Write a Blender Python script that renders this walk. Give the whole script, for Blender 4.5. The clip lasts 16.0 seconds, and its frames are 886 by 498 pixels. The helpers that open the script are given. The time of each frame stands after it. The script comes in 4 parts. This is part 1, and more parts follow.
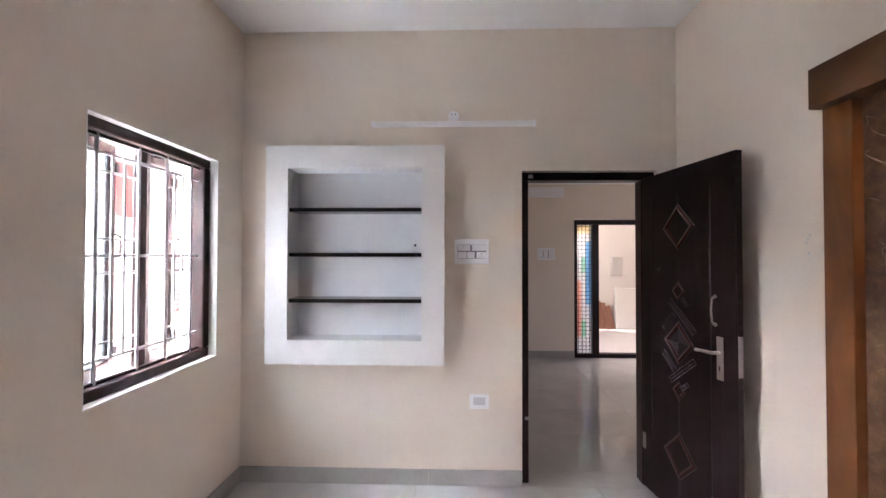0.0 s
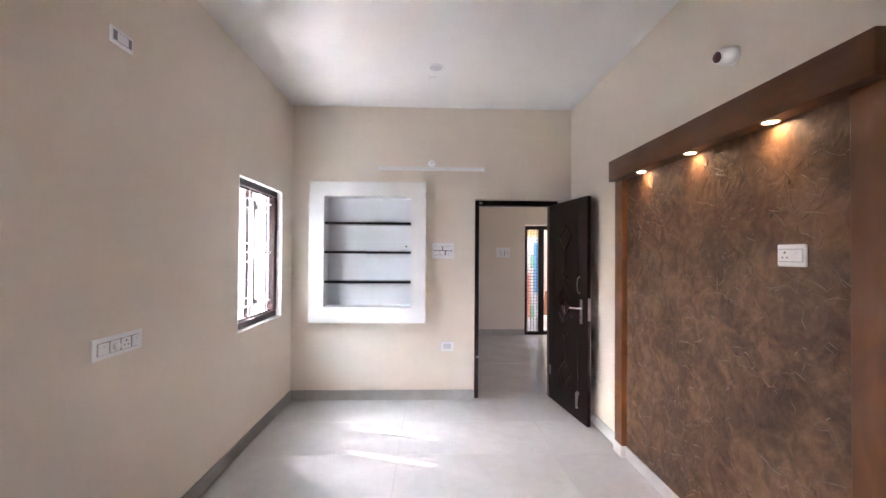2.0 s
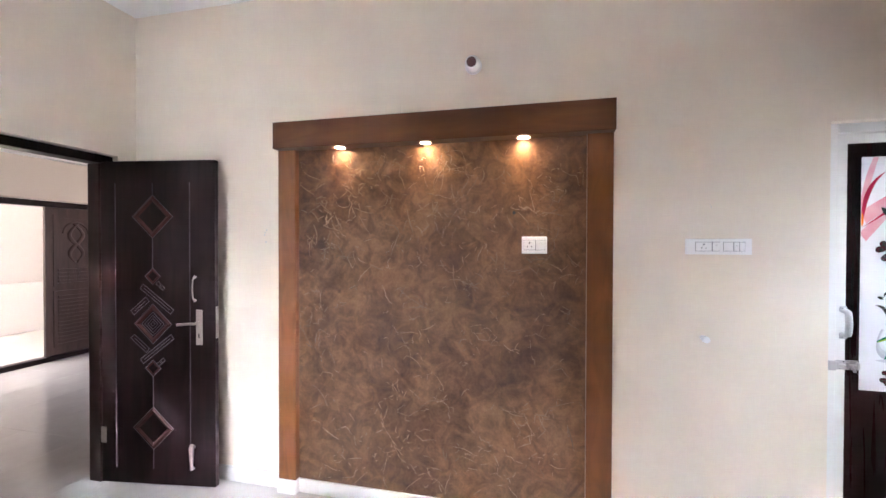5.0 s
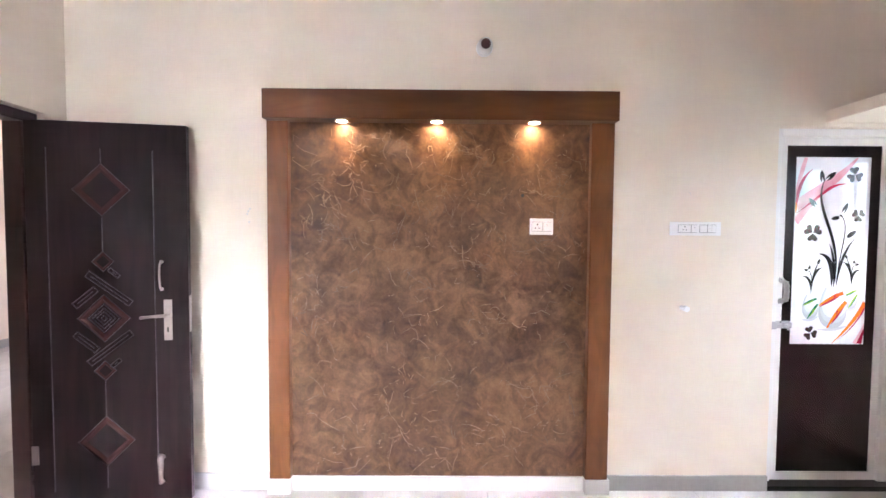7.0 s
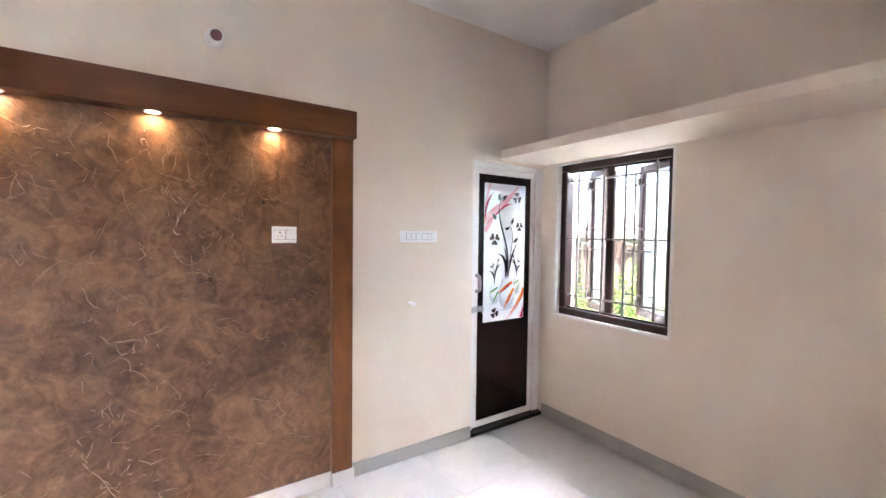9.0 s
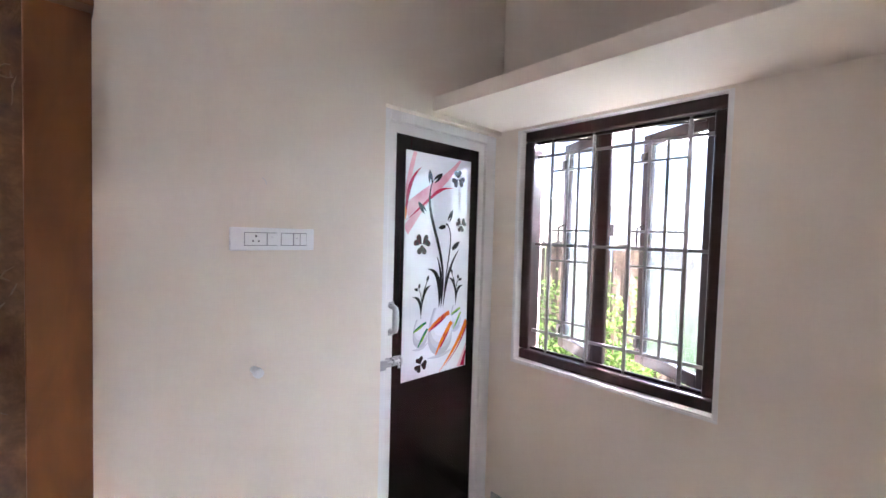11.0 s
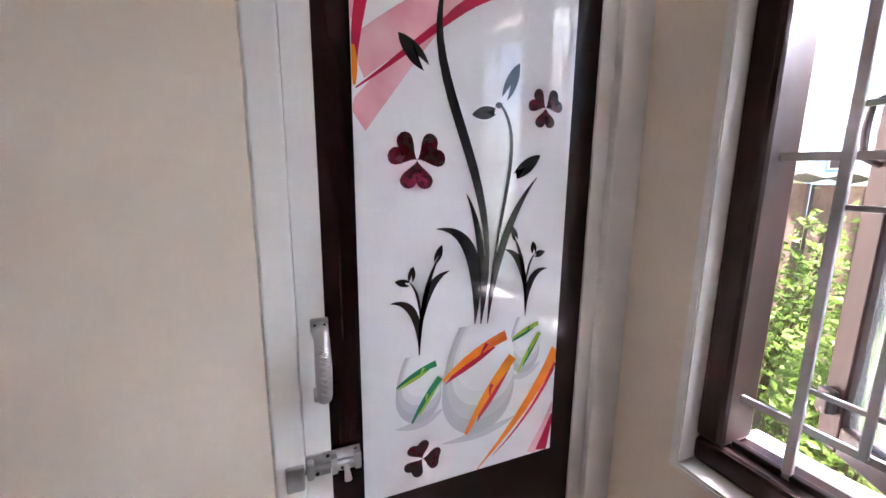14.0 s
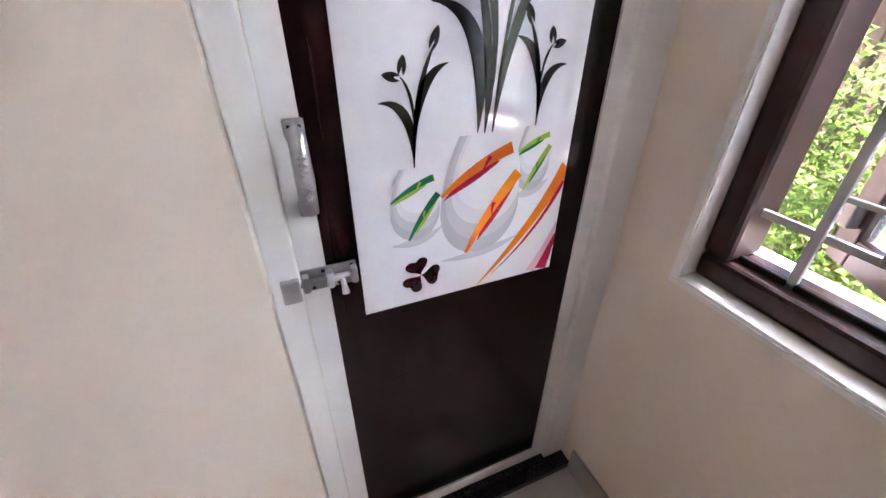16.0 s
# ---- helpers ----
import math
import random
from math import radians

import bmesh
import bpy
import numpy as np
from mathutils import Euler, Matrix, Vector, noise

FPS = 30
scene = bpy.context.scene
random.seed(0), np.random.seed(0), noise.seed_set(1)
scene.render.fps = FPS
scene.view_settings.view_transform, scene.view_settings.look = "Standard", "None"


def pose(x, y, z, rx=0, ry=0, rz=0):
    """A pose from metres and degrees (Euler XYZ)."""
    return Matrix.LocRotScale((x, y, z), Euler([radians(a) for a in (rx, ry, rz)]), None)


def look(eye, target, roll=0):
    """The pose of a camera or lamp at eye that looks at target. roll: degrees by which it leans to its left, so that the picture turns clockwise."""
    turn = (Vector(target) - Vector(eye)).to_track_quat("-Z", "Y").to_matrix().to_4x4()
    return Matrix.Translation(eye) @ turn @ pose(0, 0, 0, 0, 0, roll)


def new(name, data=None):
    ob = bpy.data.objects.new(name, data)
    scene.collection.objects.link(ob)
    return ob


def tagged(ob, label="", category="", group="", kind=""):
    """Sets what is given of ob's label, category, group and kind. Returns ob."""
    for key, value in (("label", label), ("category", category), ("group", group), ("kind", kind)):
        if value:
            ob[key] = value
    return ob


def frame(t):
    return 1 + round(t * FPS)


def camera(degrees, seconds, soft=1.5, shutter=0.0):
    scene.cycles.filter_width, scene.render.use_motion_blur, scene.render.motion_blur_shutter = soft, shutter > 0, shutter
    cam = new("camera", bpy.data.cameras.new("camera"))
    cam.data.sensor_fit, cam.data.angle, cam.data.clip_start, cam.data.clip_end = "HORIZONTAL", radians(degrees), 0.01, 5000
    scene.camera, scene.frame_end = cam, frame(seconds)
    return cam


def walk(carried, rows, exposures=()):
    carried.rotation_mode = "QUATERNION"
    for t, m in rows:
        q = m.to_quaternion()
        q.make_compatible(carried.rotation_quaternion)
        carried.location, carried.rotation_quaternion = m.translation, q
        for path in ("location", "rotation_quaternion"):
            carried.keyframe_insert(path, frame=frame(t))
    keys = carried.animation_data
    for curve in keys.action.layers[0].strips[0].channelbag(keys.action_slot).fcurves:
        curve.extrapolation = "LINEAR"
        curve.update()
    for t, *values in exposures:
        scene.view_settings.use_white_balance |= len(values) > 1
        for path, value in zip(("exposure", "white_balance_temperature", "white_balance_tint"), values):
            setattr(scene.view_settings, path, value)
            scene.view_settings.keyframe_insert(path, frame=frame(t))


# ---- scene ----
cam = camera(94.7, 16.0)
PATH = [
    (0, (0.32, 0.196, 1.528), (0.261, 2.195, 1.561), 0.1),
    (0.5, (0.357, -0.326, 1.504), (0.316, 1.673, 1.543), 0.3),
    (1, (0.337, -0.84, 1.518), (0.316, 1.16, 1.548), 0.3),
    (1.5, (0.302, -1.213, 1.522), (0.303, 0.787, 1.547), 0.3),
    (2, (0.289, -1.34, 1.521), (0.356, 0.659, 1.546), 0.4),
    (2.5, (0.284, -1.318, 1.53), (0.606, 0.656, 1.547), 0.3),
    (3, (0.294, -1.258, 1.522), (1.015, 0.607, 1.541), 0.3),
    (3.5, (0.092, -1.053, 1.521), (1.292, 0.547, 1.533), 0.3),
    (4, (-0.153, -0.636, 1.528), (1.432, 0.583, 1.536), 0.3),
    (4.5, (-0.401, -0.132, 1.533), (1.435, 0.661, 1.528), 0.2),
    (7, (-0.523, 0.856, 1.483), (1.475, 0.843, 1.407), 0.4),
    (7.5, (-0.53, 0.861, 1.495), (1.468, 0.809, 1.414), 0.5),
    (8, (-0.553, 0.858, 1.505), (1.435, 0.657, 1.425), 0.5),
    (8.5, (-0.571, 0.858, 1.52), (1.344, 0.286, 1.445), 0.5),
    (9, (-0.618, 0.81, 1.544), (1.047, -0.295, 1.467), 0.7),
    (9.2, (-0.643, 0.824, 1.528), (0.887, -0.462, 1.466), 0.6),
    (11.3, (0.518, -0.321, 1.572), (1.98, -1.684, 1.497), 1.6),
    (11.5, (0.623, -0.513, 1.584), (2.188, -1.756, 1.511), 0.7),
    (12, (0.935, -0.892, 1.589), (2.649, -1.923, 1.545), 0.2),
    (12.5, (1.105, -1.029, 1.596), (2.893, -1.922, 1.504), 0.5),
    (13, (1.149, -1.057, 1.554), (2.959, -1.893, 1.397), 0.6),
    (13.5, (1.164, -1.053, 1.526), (2.963, -1.888, 1.267), 0.7),
    (14, (1.158, -1.077, 1.487), (2.968, -1.836, 1.104), 0.5),
    (14.5, (1.168, -1.08, 1.464), (2.942, -1.834, 0.93), 0.4),
    (15, (1.191, -1.089, 1.447), (2.901, -1.826, 0.717), 0.5),
    (15.5, (1.209, -1.092, 1.414), (2.851, -1.814, 0.529), 0.4),
    (16, (1.221, -1.105, 1.391), (2.776, -1.768, 0.322), 0.2),
]
EXPOSURES = [(0, 3.1, 6550, 32), (1.5, 3.6, 6550, 30), (3, 3.5, 6400, 29), (3.5, 3.35, 6400, 29), (4.5, 3.8, 6350, 29), (7, 4.35, 6430, 31), (9, 4.1, 6430, 30), (11.5, 3.42, 6200, 31), (12.5, 3.1, 6850, 34), (14, 3.15, 6750, 34), (16, 3.4, 6650, 34)]
walk(cam, [(t, look(eye, target, roll)) for t, eye, target, roll in PATH], EXPOSURES)
SUN, WEST, SOUTH, PORCH, SPOT, SASH_W = 2.7, 600, 280, 10, 0.11, 15

FILL_WEST, FILL_SOUTH = 110, 14
HALL_FILL = 1.9

# ---- world, sun, lamps ----
HY = 6.39
XW, XE, YN, YS, H = -1.137, 1.79, 2.943, -1.82, 3.06
SUN_WAY = Vector((0.70, -0.235, -0.76))
world = bpy.data.worlds.new("sky")
scene.world = world
world.use_nodes = True
wn = world.node_tree.nodes
sky = wn.new("ShaderNodeTexSky")
sky.sky_type, sky.sun_disc = "NISHITA", False
sky.sun_elevation, sky.sun_rotation = radians(46), math.atan2(-SUN_WAY.x, -SUN_WAY.y)
world.node_tree.links.new(sky.outputs[0], wn["Background"].inputs[0])
wn["Background"].inputs[1].default_value = 0.06


def lamp(name, kind, m, energy, color, **more):
    data = bpy.data.lights.new(name, kind)
    data.energy, data.color = energy, color
    if "angle" in more:
        data.angle = more["angle"]
    if "size" in more:
        data.shape, data.size, data.size_y = "RECTANGLE", more["size"][0], more["size"][1]
    if "spot" in more:
        data.spot_size, data.spot_blend, data.shadow_soft_size = more["spot"], 0.6, 0.02
    ob = new(name, data)
    ob.matrix_world = m
    return ob


lamp("sun", "SUN", look((-8, 5, 9), Vector((-8, 5, 9)) + SUN_WAY), SUN, (1.0, 0.95, 0.88), angle=radians(0.53))
# daylight of the open sky at the openings
lamp("sky_light_west", "AREA", look((-2.35, 2.2, 2.75), (0.6, 2.0, 0.6)), WEST, (0.965, 0.985, 1.0), size=(1.5, 1.1))
lamp("sky_light_south", "AREA", look((0.95, -3.2, 2.75), (0.1, 0.6, 0.8)), SOUTH, (0.965, 0.985, 1.0), size=(1.3, 1.0))
# unseen fill lamps added below the openings to lift the ceiling
lamp("low_fill_west", "AREA", look((-2.0, 2.2, 0.1), (-0.2, 2.0, 2.9)), FILL_WEST, (0.98, 0.98, 0.98), size=(1.4, 0.7))
lamp("low_fill_south", "AREA", look((1.1, -2.45, 0.0), (0.6, -1.0, 2.9)), FILL_SOUTH, (0.98, 0.98, 0.98), size=(1.2, 0.5))
# fill lamp added in an unseen opening to brighten the hall
lamp("hall_fill_light", "AREA", look((4.2, 3.04, 1.5), (3.6, 6.0, 1.3)), HALL_FILL, (1.0, 0.97, 0.92), size=(0.95, 1.1))
# lamp under the porch roof, standing in for daylight at the entrance
lamp("sky_light_porch", "AREA", look((3.0, 6.9, 2.62), (2.2, 3.4, 0.9)), PORCH, (1.0, 0.94, 0.82), size=(1.6, 0.4))


# ---- materials ----
def material(name, color, rough=0.5, metal=0.0, grain=(0, 0), blotch=(0, 0), bump=(0, 0), coat=0.0, second=None, per_object=0.0, shine=0.5):
    """Paint-like surface: colour varied at two scales (scale, amount) and a fine relief (scale, depth)."""
    m = bpy.data.materials.new(name)
    m.use_nodes = True
    t = m.node_tree
    b = t.nodes["Principled BSDF"]
    b.inputs["Roughness"].default_value, b.inputs["Metallic"].default_value = rough, metal
    b.inputs["Coat Weight"].default_value, b.inputs["Coat Roughness"].default_value = coat, 0.08
    b.inputs["Base Color"].default_value = (*color, 1)
    b.inputs["Specular IOR Level"].default_value = shine
    where = t.nodes.new("ShaderNodeTexCoord").outputs["Object"]
    last = None
    for scale, amount in (blotch, grain):
        if not amount:
            continue
        n = t.nodes.new("ShaderNodeTexNoise")
        n.inputs["Scale"].default_value, n.inputs["Detail"].default_value = scale, 5
        t.links.new(where, n.inputs["Vector"])
        ramp = t.nodes.new("ShaderNodeMapRange")
        ramp.inputs[1].default_value, ramp.inputs[2].default_value = 0.3, 0.7
        t.links.new(n.outputs[0], ramp.inputs[0])
        mix = t.nodes.new("ShaderNodeMix")
        mix.data_type = "RGBA"
        t.links.new(ramp.outputs[0], mix.inputs[0])
        dark = second if second and last is None else [c * (1 - amount) for c in color]
        mix.inputs[6].default_value = (*dark, 1)
        mix.inputs[7].default_value = (*color, 1)
        if last:
            mul = t.nodes.new("ShaderNodeMix")
            mul.data_type, mul.blend_type = "RGBA", "MULTIPLY"
            mul.inputs[0].default_value = 1
            mix.inputs[6].default_value = (1 - amount,) * 3 + (1,)
            mix.inputs[7].default_value = (1, 1, 1, 1)
            t.links.new(last, mul.inputs[6])
            t.links.new(mix.outputs[2], mul.inputs[7])
            last = mul.outputs[2]
        else:
            last = mix.outputs[2]
    if per_object:
        info = t.nodes.new("ShaderNodeObjectInfo")
        hsv = t.nodes.new("ShaderNodeHueSaturation")
        rng = t.nodes.new("ShaderNodeMapRange")
        rng.inputs[3].default_value, rng.inputs[4].default_value = 1 - per_object, 1 + per_object
        t.links.new(info.outputs["Random"], rng.inputs[0])
        t.links.new(rng.outputs[0], hsv.inputs["Value"])
        if last:
            t.links.new(last, hsv.inputs["Color"])
        else:
            hsv.inputs["Color"].default_value = (*color, 1)
        last = hsv.outputs[0]
    if last:
        t.links.new(last, b.inputs["Base Color"])
    if bump[1]:
        n = t.nodes.new("ShaderNodeTexNoise")
        n.inputs["Scale"].default_value, n.inputs["Detail"].default_value = bump[0], 4
        t.links.new(where, n.inputs["Vector"])
        k = t.nodes.new("ShaderNodeBump")
        k.inputs["Strength"].default_value, k.inputs["Distance"].default_value = 0.6, bump[1]
        t.links.new(n.outputs[0], k.inputs["Height"])
        t.links.new(k.outputs[0], b.inputs["Normal"])
    return m


def wood(name, dark, light, rough, stretch, coat=0.0, bump=0.0006, shine=0.5):
    """Stained wood with a grain drawn out along one axis."""
    m = material(name, light, rough, coat=coat, shine=shine)
    t = m.node_tree
    b = t.nodes["Principled BSDF"]
    co = t.nodes.new("ShaderNodeTexCoord")
    mp = t.nodes.new("ShaderNodeMapping")
    mp.inputs["Scale"].default_value = stretch
    t.links.new(co.outputs["Object"], mp.inputs[0])
    n = t.nodes.new("ShaderNodeTexNoise")
    n.inputs["Scale"].default_value, n.inputs["Detail"].default_value, n.inputs["Distortion"].default_value = 4, 7, 0.6
    t.links.new(mp.outputs[0], n.inputs["Vector"])
    r = t.nodes.new("ShaderNodeValToRGB")
    r.color_ramp.elements[0].position, r.color_ramp.elements[1].position = 0.32, 0.68
    r.color_ramp.elements[0].color, r.color_ramp.elements[1].color = (*dark, 1), (*light, 1)
    t.links.new(n.outputs[0], r.inputs[0])
    t.links.new(r.outputs[0], b.inputs["Base Color"])
    k = t.nodes.new("ShaderNodeBump")
    k.inputs["Strength"].default_value, k.inputs["Distance"].default_value = 0.4, bump
    t.links.new(n.outputs[0], k.inputs["Height"])
    t.links.new(k.outputs[0], b.inputs["Normal"])
    return m


def trowelled():
    """Bronze-brown trowelled plaster: cloudy metallic paint, short raised trowel ridges."""
    m = material("trowelled_bronze_plaster", (0.2, 0.11, 0.06), 0.5, 0.0, shine=0.22)
    t = m.node_tree
    b = t.nodes["Principled BSDF"]
    co = t.nodes.new("ShaderNodeTexCoord").outputs["Object"]

    def noise_at(scale, detail, distort=0.0):
        n = t.nodes.new("ShaderNodeTexNoise")
        n.inputs["Scale"].default_value, n.inputs["Detail"].default_value, n.inputs["Distortion"].default_value = scale, detail, distort
        t.links.new(co, n.inputs["Vector"])
        return n.outputs[0]

    def math_of(op, a, v=None, other=None):
        k = t.nodes.new("ShaderNodeMath")
        k.operation = op
        t.links.new(a, k.inputs[0])
        if other is not None:
            t.links.new(other, k.inputs[1])
        elif v is not None:
            k.inputs[1].default_value = v
        return k.outputs[0]

    def span(a, lo, hi, out_lo=0.0, out_hi=1.0):
        k = t.nodes.new("ShaderNodeMapRange")
        for i, v in enumerate((lo, hi, out_lo, out_hi)):
            k.inputs[i + 1].default_value = v
        t.links.new(a, k.inputs[0])
        return k.outputs[0]

    cloud = t.nodes.new("ShaderNodeValToRGB")
    cloud.color_ramp.elements.new(0.5)
    for i, (p, c) in enumerate(((0.37, (0.064, 0.034, 0.024)), (0.5, (0.120, 0.063, 0.035)), (0.63, (0.205, 0.112, 0.057)))):
        cloud.color_ramp.elements[i].position, cloud.color_ramp.elements[i].color = p, (*c, 1)
    # wide clouds and short trowel smears together
    wide, smear = noise_at(1.9, 4, 0.8), noise_at(8.5, 8, 1.6)
    t.links.new(math_of("ADD", math_of("MULTIPLY", wide, 0.55), other=math_of("MULTIPLY", smear, 0.45)), cloud.inputs[0])
    fine = span(noise_at(45, 6, 1.0), 0.35, 0.7, 0.86, 1.12)
    tone = t.nodes.new("ShaderNodeVectorMath")
    tone.operation = "SCALE"
    t.links.new(cloud.outputs[0], tone.inputs[0])
    t.links.new(fine, tone.inputs["Scale"])
    t.links.new(tone.outputs[0], b.inputs["Base Color"])
    height = math_of("ADD", math_of("MULTIPLY", noise_at(9, 7, 2.0), 0.8), other=math_of("MULTIPLY", noise_at(38, 5, 1.0), 0.18))
    k = t.nodes.new("ShaderNodeBump")
    k.inputs["Strength"].default_value, k.inputs["Distance"].default_value = 0.8, 0.006
    t.links.new(height, k.inputs["Height"])
    t.links.new(k.outputs[0], b.inputs["Normal"])
    t.links.new(span(noise_at(5, 5), 0.3, 0.7, 0.46, 0.64), b.inputs["Roughness"])
    return m


def glass(name, color, rough, mixed=0.0):
    """Clear (mixed 0) or frosted, light-scattering glass."""
    m = bpy.data.materials.new(name)
    m.use_nodes = True
    t = m.node_tree
    b = t.nodes["Principled BSDF"]
    b.inputs["Base Color"].default_value, b.inputs["Roughness"].default_value = (*color, 1), rough
    b.inputs["IOR"].default_value, b.inputs["Transmission Weight"].default_value = 1.45, 1.0
    if mixed:
        s = t.nodes.new("ShaderNodeBsdfTranslucent")
        s.inputs[0].default_value = (*color, 1)
        x = t.nodes.new("ShaderNodeMixShader")
        x.inputs[0].default_value = mixed
        t.links.new(b.outputs[0], x.inputs[1])
        t.links.new(s.outputs[0], x.inputs[2])
        t.links.new(x.outputs[0], t.nodes["Material Output"].inputs[0])
        n = t.nodes.new("ShaderNodeTexVoronoi")
        n.inputs["Scale"].default_value = 9
        k = t.nodes.new("ShaderNodeBump")
        k.inputs["Distance"].default_value = 0.004
        t.links.new(n.outputs[0], k.inputs["Height"])
        t.links.new(k.outputs[0], b.inputs["Normal"])
    return m


def glow(name, color, strength):
    m = bpy.data.materials.new(name)
    m.use_nodes = True
    b = m.node_tree.nodes["Principled BSDF"]
    b.inputs["Emission Color"].default_value, b.inputs["Emission Strength"].default_value = (*color, 1), strength
    return m


CREAM = material("cream_wall_paint", (0.815, 0.724, 0.618), 0.55, blotch=(1.3, 0.03), grain=(60, 0.02), bump=(90, 0.0006))
CEIL = material("white_ceiling_paint", (0.87, 0.86, 0.84), 0.6, blotch=(1.0, 0.03), grain=(50, 0.02), bump=(80, 0.0005))
WHITE = material("white_satin_paint", (0.82, 0.81, 0.79), 0.4, blotch=(3, 0.03), grain=(70, 0.02), bump=(60, 0.0005))
NICHE = material("white_niche_paint", (0.80, 0.81, 0.83), 0.5, blotch=(3, 0.04), grain=(60, 0.02), bump=(60, 0.0005))
TILE = material("polished_vitrified_tile", (0.545, 0.55, 0.54), 0.06, blotch=(2.2, 0.13), grain=(14, 0.05), per_object=0.02, bump=(1.6, 0.0012))
GROUT = material("tile_grout", (0.42, 0.41, 0.39), 0.8, grain=(80, 0.15))
SKIRT = material("grey_skirting_tile", (0.40, 0.39, 0.36), 0.3, blotch=(5, 0.12), grain=(40, 0.05), per_object=0.03)
MARBLE = material("white_marble_skirting", (0.72, 0.71, 0.69), 0.15, blotch=(6, 0.10), grain=(25, 0.04), per_object=0.02)
GRANITE = material("black_granite", (0.02, 0.02, 0.022), 0.12, grain=(160, 0.6))
DARKWOOD = wood("dark_stained_wood", (0.006, 0.0025, 0.0032), (0.016, 0.0065, 0.0075), 0.36, (6, 6, 0.5), 0.0, shine=0.18)
FRAMEWOOD = wood("polished_teak_frame", (0.011, 0.0035, 0.0035), (0.031, 0.0095, 0.008), 0.34, (5, 5, 0.6), 0.0, shine=0.3)
CARVED = wood("brown_carved_wood", (0.045, 0.024, 0.020), (0.085, 0.048, 0.040), 0.38, (5, 5, 0.6))
INLAY = wood("reddish_wood_inlay", (0.034, 0.010, 0.009), (0.060, 0.018, 0.015), 0.40, (6, 6, 3), 0.0, shine=0.18)
# black lightened towards blue, standing in for window light on the beads
GROOVE_SHEEN = material("black_groove_sheen", (0.030, 0.026, 0.034), 0.28, shine=0.5)
RUST = wood("brown_painted_wood", (0.115, 0.038, 0.010), (0.190, 0.066, 0.017), 0.42, (3, 3, 0.8), 0.0, shine=0.35)
RUSTH = wood("brown_painted_pelmet", (0.085, 0.028, 0.008), (0.135, 0.046, 0.013), 0.45, (3, 0.6, 3), 0.0, shine=0.3)
PLASTER = trowelled()
# paler than the field: side light on the crests is put into the colour
CREST_LIT = material("bronze_plaster_crest_lit", (0.25, 0.146, 0.074), 0.42, blotch=(6, 0.6), grain=(60, 0.2), shine=0.5)
BLACK = material("black_granite_shelf", (0.012, 0.012, 0.013), 0.18, grain=(150, 0.5))
PLASTIC = material("white_switch_plastic", (0.86, 0.86, 0.86), 0.28, grain=(90, 0.015))
HOLE = material("dark_socket_hole", (0.03, 0.03, 0.03), 0.6)
STEEL = material("brushed_steel", (0.48, 0.46, 0.44), 0.3, 1.0, grain=(70, 0.1))
ALU = material("silver_painted_casting", (0.45, 0.45, 0.46), 0.32, 0.8, grain=(60, 0.1))
# white paint, raised further to stand in for flare over the backlit bars
BAR = material("white_grille_paint_flare", (0.84, 0.84, 0.86), 0.4, grain=(50, 0.05))
BAR2 = material("grey_grille_paint", (0.42, 0.41, 0.42), 0.4, grain=(50, 0.08))
PVC = material("white_pvc", (0.80, 0.79, 0.77), 0.3, blotch=(4, 0.03), grain=(70, 0.015))
LAMINATE = wood("dark_wenge_laminate", (0.009, 0.0020, 0.0026), (0.015, 0.0036, 0.0045), 0.20, (9, 9, 0.5), 0.0, 0.0002, shine=0.22)
PRINT = material("white_glossy_print", (0.78, 0.78, 0.81), 0.035, blotch=(2, 0.02), coat=1.0, shine=0.8)
INK = material("black_print", (0.016, 0.018, 0.022), 0.12, blotch=(14, 0.3), coat=0.5)
MAROON = material("dark_red_print", (0.075, 0.004, 0.012), 0.12, grain=(90, 0.5), coat=0.5)
PINK = material("pink_ribbon_print", (0.70, 0.24, 0.30), 0.1, blotch=(9, 0.2), coat=0.5, second=(0.78, 0.48, 0.52))
RED = material("red_ribbon_print", (0.55, 0.02, 0.07), 0.1, blotch=(12, 0.3), coat=0.5)
ORANGE = material("orange_ribbon_print", (0.85, 0.27, 0.015), 0.1, blotch=(12, 0.2), coat=0.5, second=(0.75, 0.13, 0.02))
GREEN = material("green_ribbon_print", (0.008, 0.20, 0.09), 0.1, blotch=(12, 0.3), coat=0.5)
LIME = material("lime_ribbon_print", (0.33, 0.52, 0.06), 0.1, blotch=(12, 0.3), coat=0.5)
VASE = material("pearl_vase_print", (0.56, 0.56, 0.60), 0.1, blotch=(5, 0.12), coat=0.5)
VASE2 = material("pale_print", (0.67, 0.67, 0.70), 0.1, coat=0.5)
SHADE = material("grey_print", (0.46, 0.46, 0.50), 0.1, coat=0.5)
FROST = glass("frosted_pebbled_glass", (0.60, 0.74, 0.77), 0.10, 0.012)
LED = glow("lamp_disc", (1.0, 0.78, 0.45), 14.0)
LENS = material("red_black_lens", (0.05, 0.006, 0.008), 0.3, coat=0.0)
OUTWHITE = material("white_exterior_paint", (0.82, 0.82, 0.81), 0.7, blotch=(0.8, 0.06), grain=(30, 0.03), bump=(50, 0.001))
OUTBLUE = material("pale_blue_exterior_paint", (0.30, 0.52, 0.72), 0.7, blotch=(0.8, 0.08), grain=(30, 0.03))
OUTRED = material("maroon_exterior_paint", (0.30, 0.10, 0.09), 0.7, blotch=(1.2, 0.15), grain=(30, 0.05))
PORCHFLOOR = material("pale_porch_tile", (0.66, 0.66, 0.65), 0.35, blotch=(2, 0.06), grain=(20, 0.04), per_object=0.03)
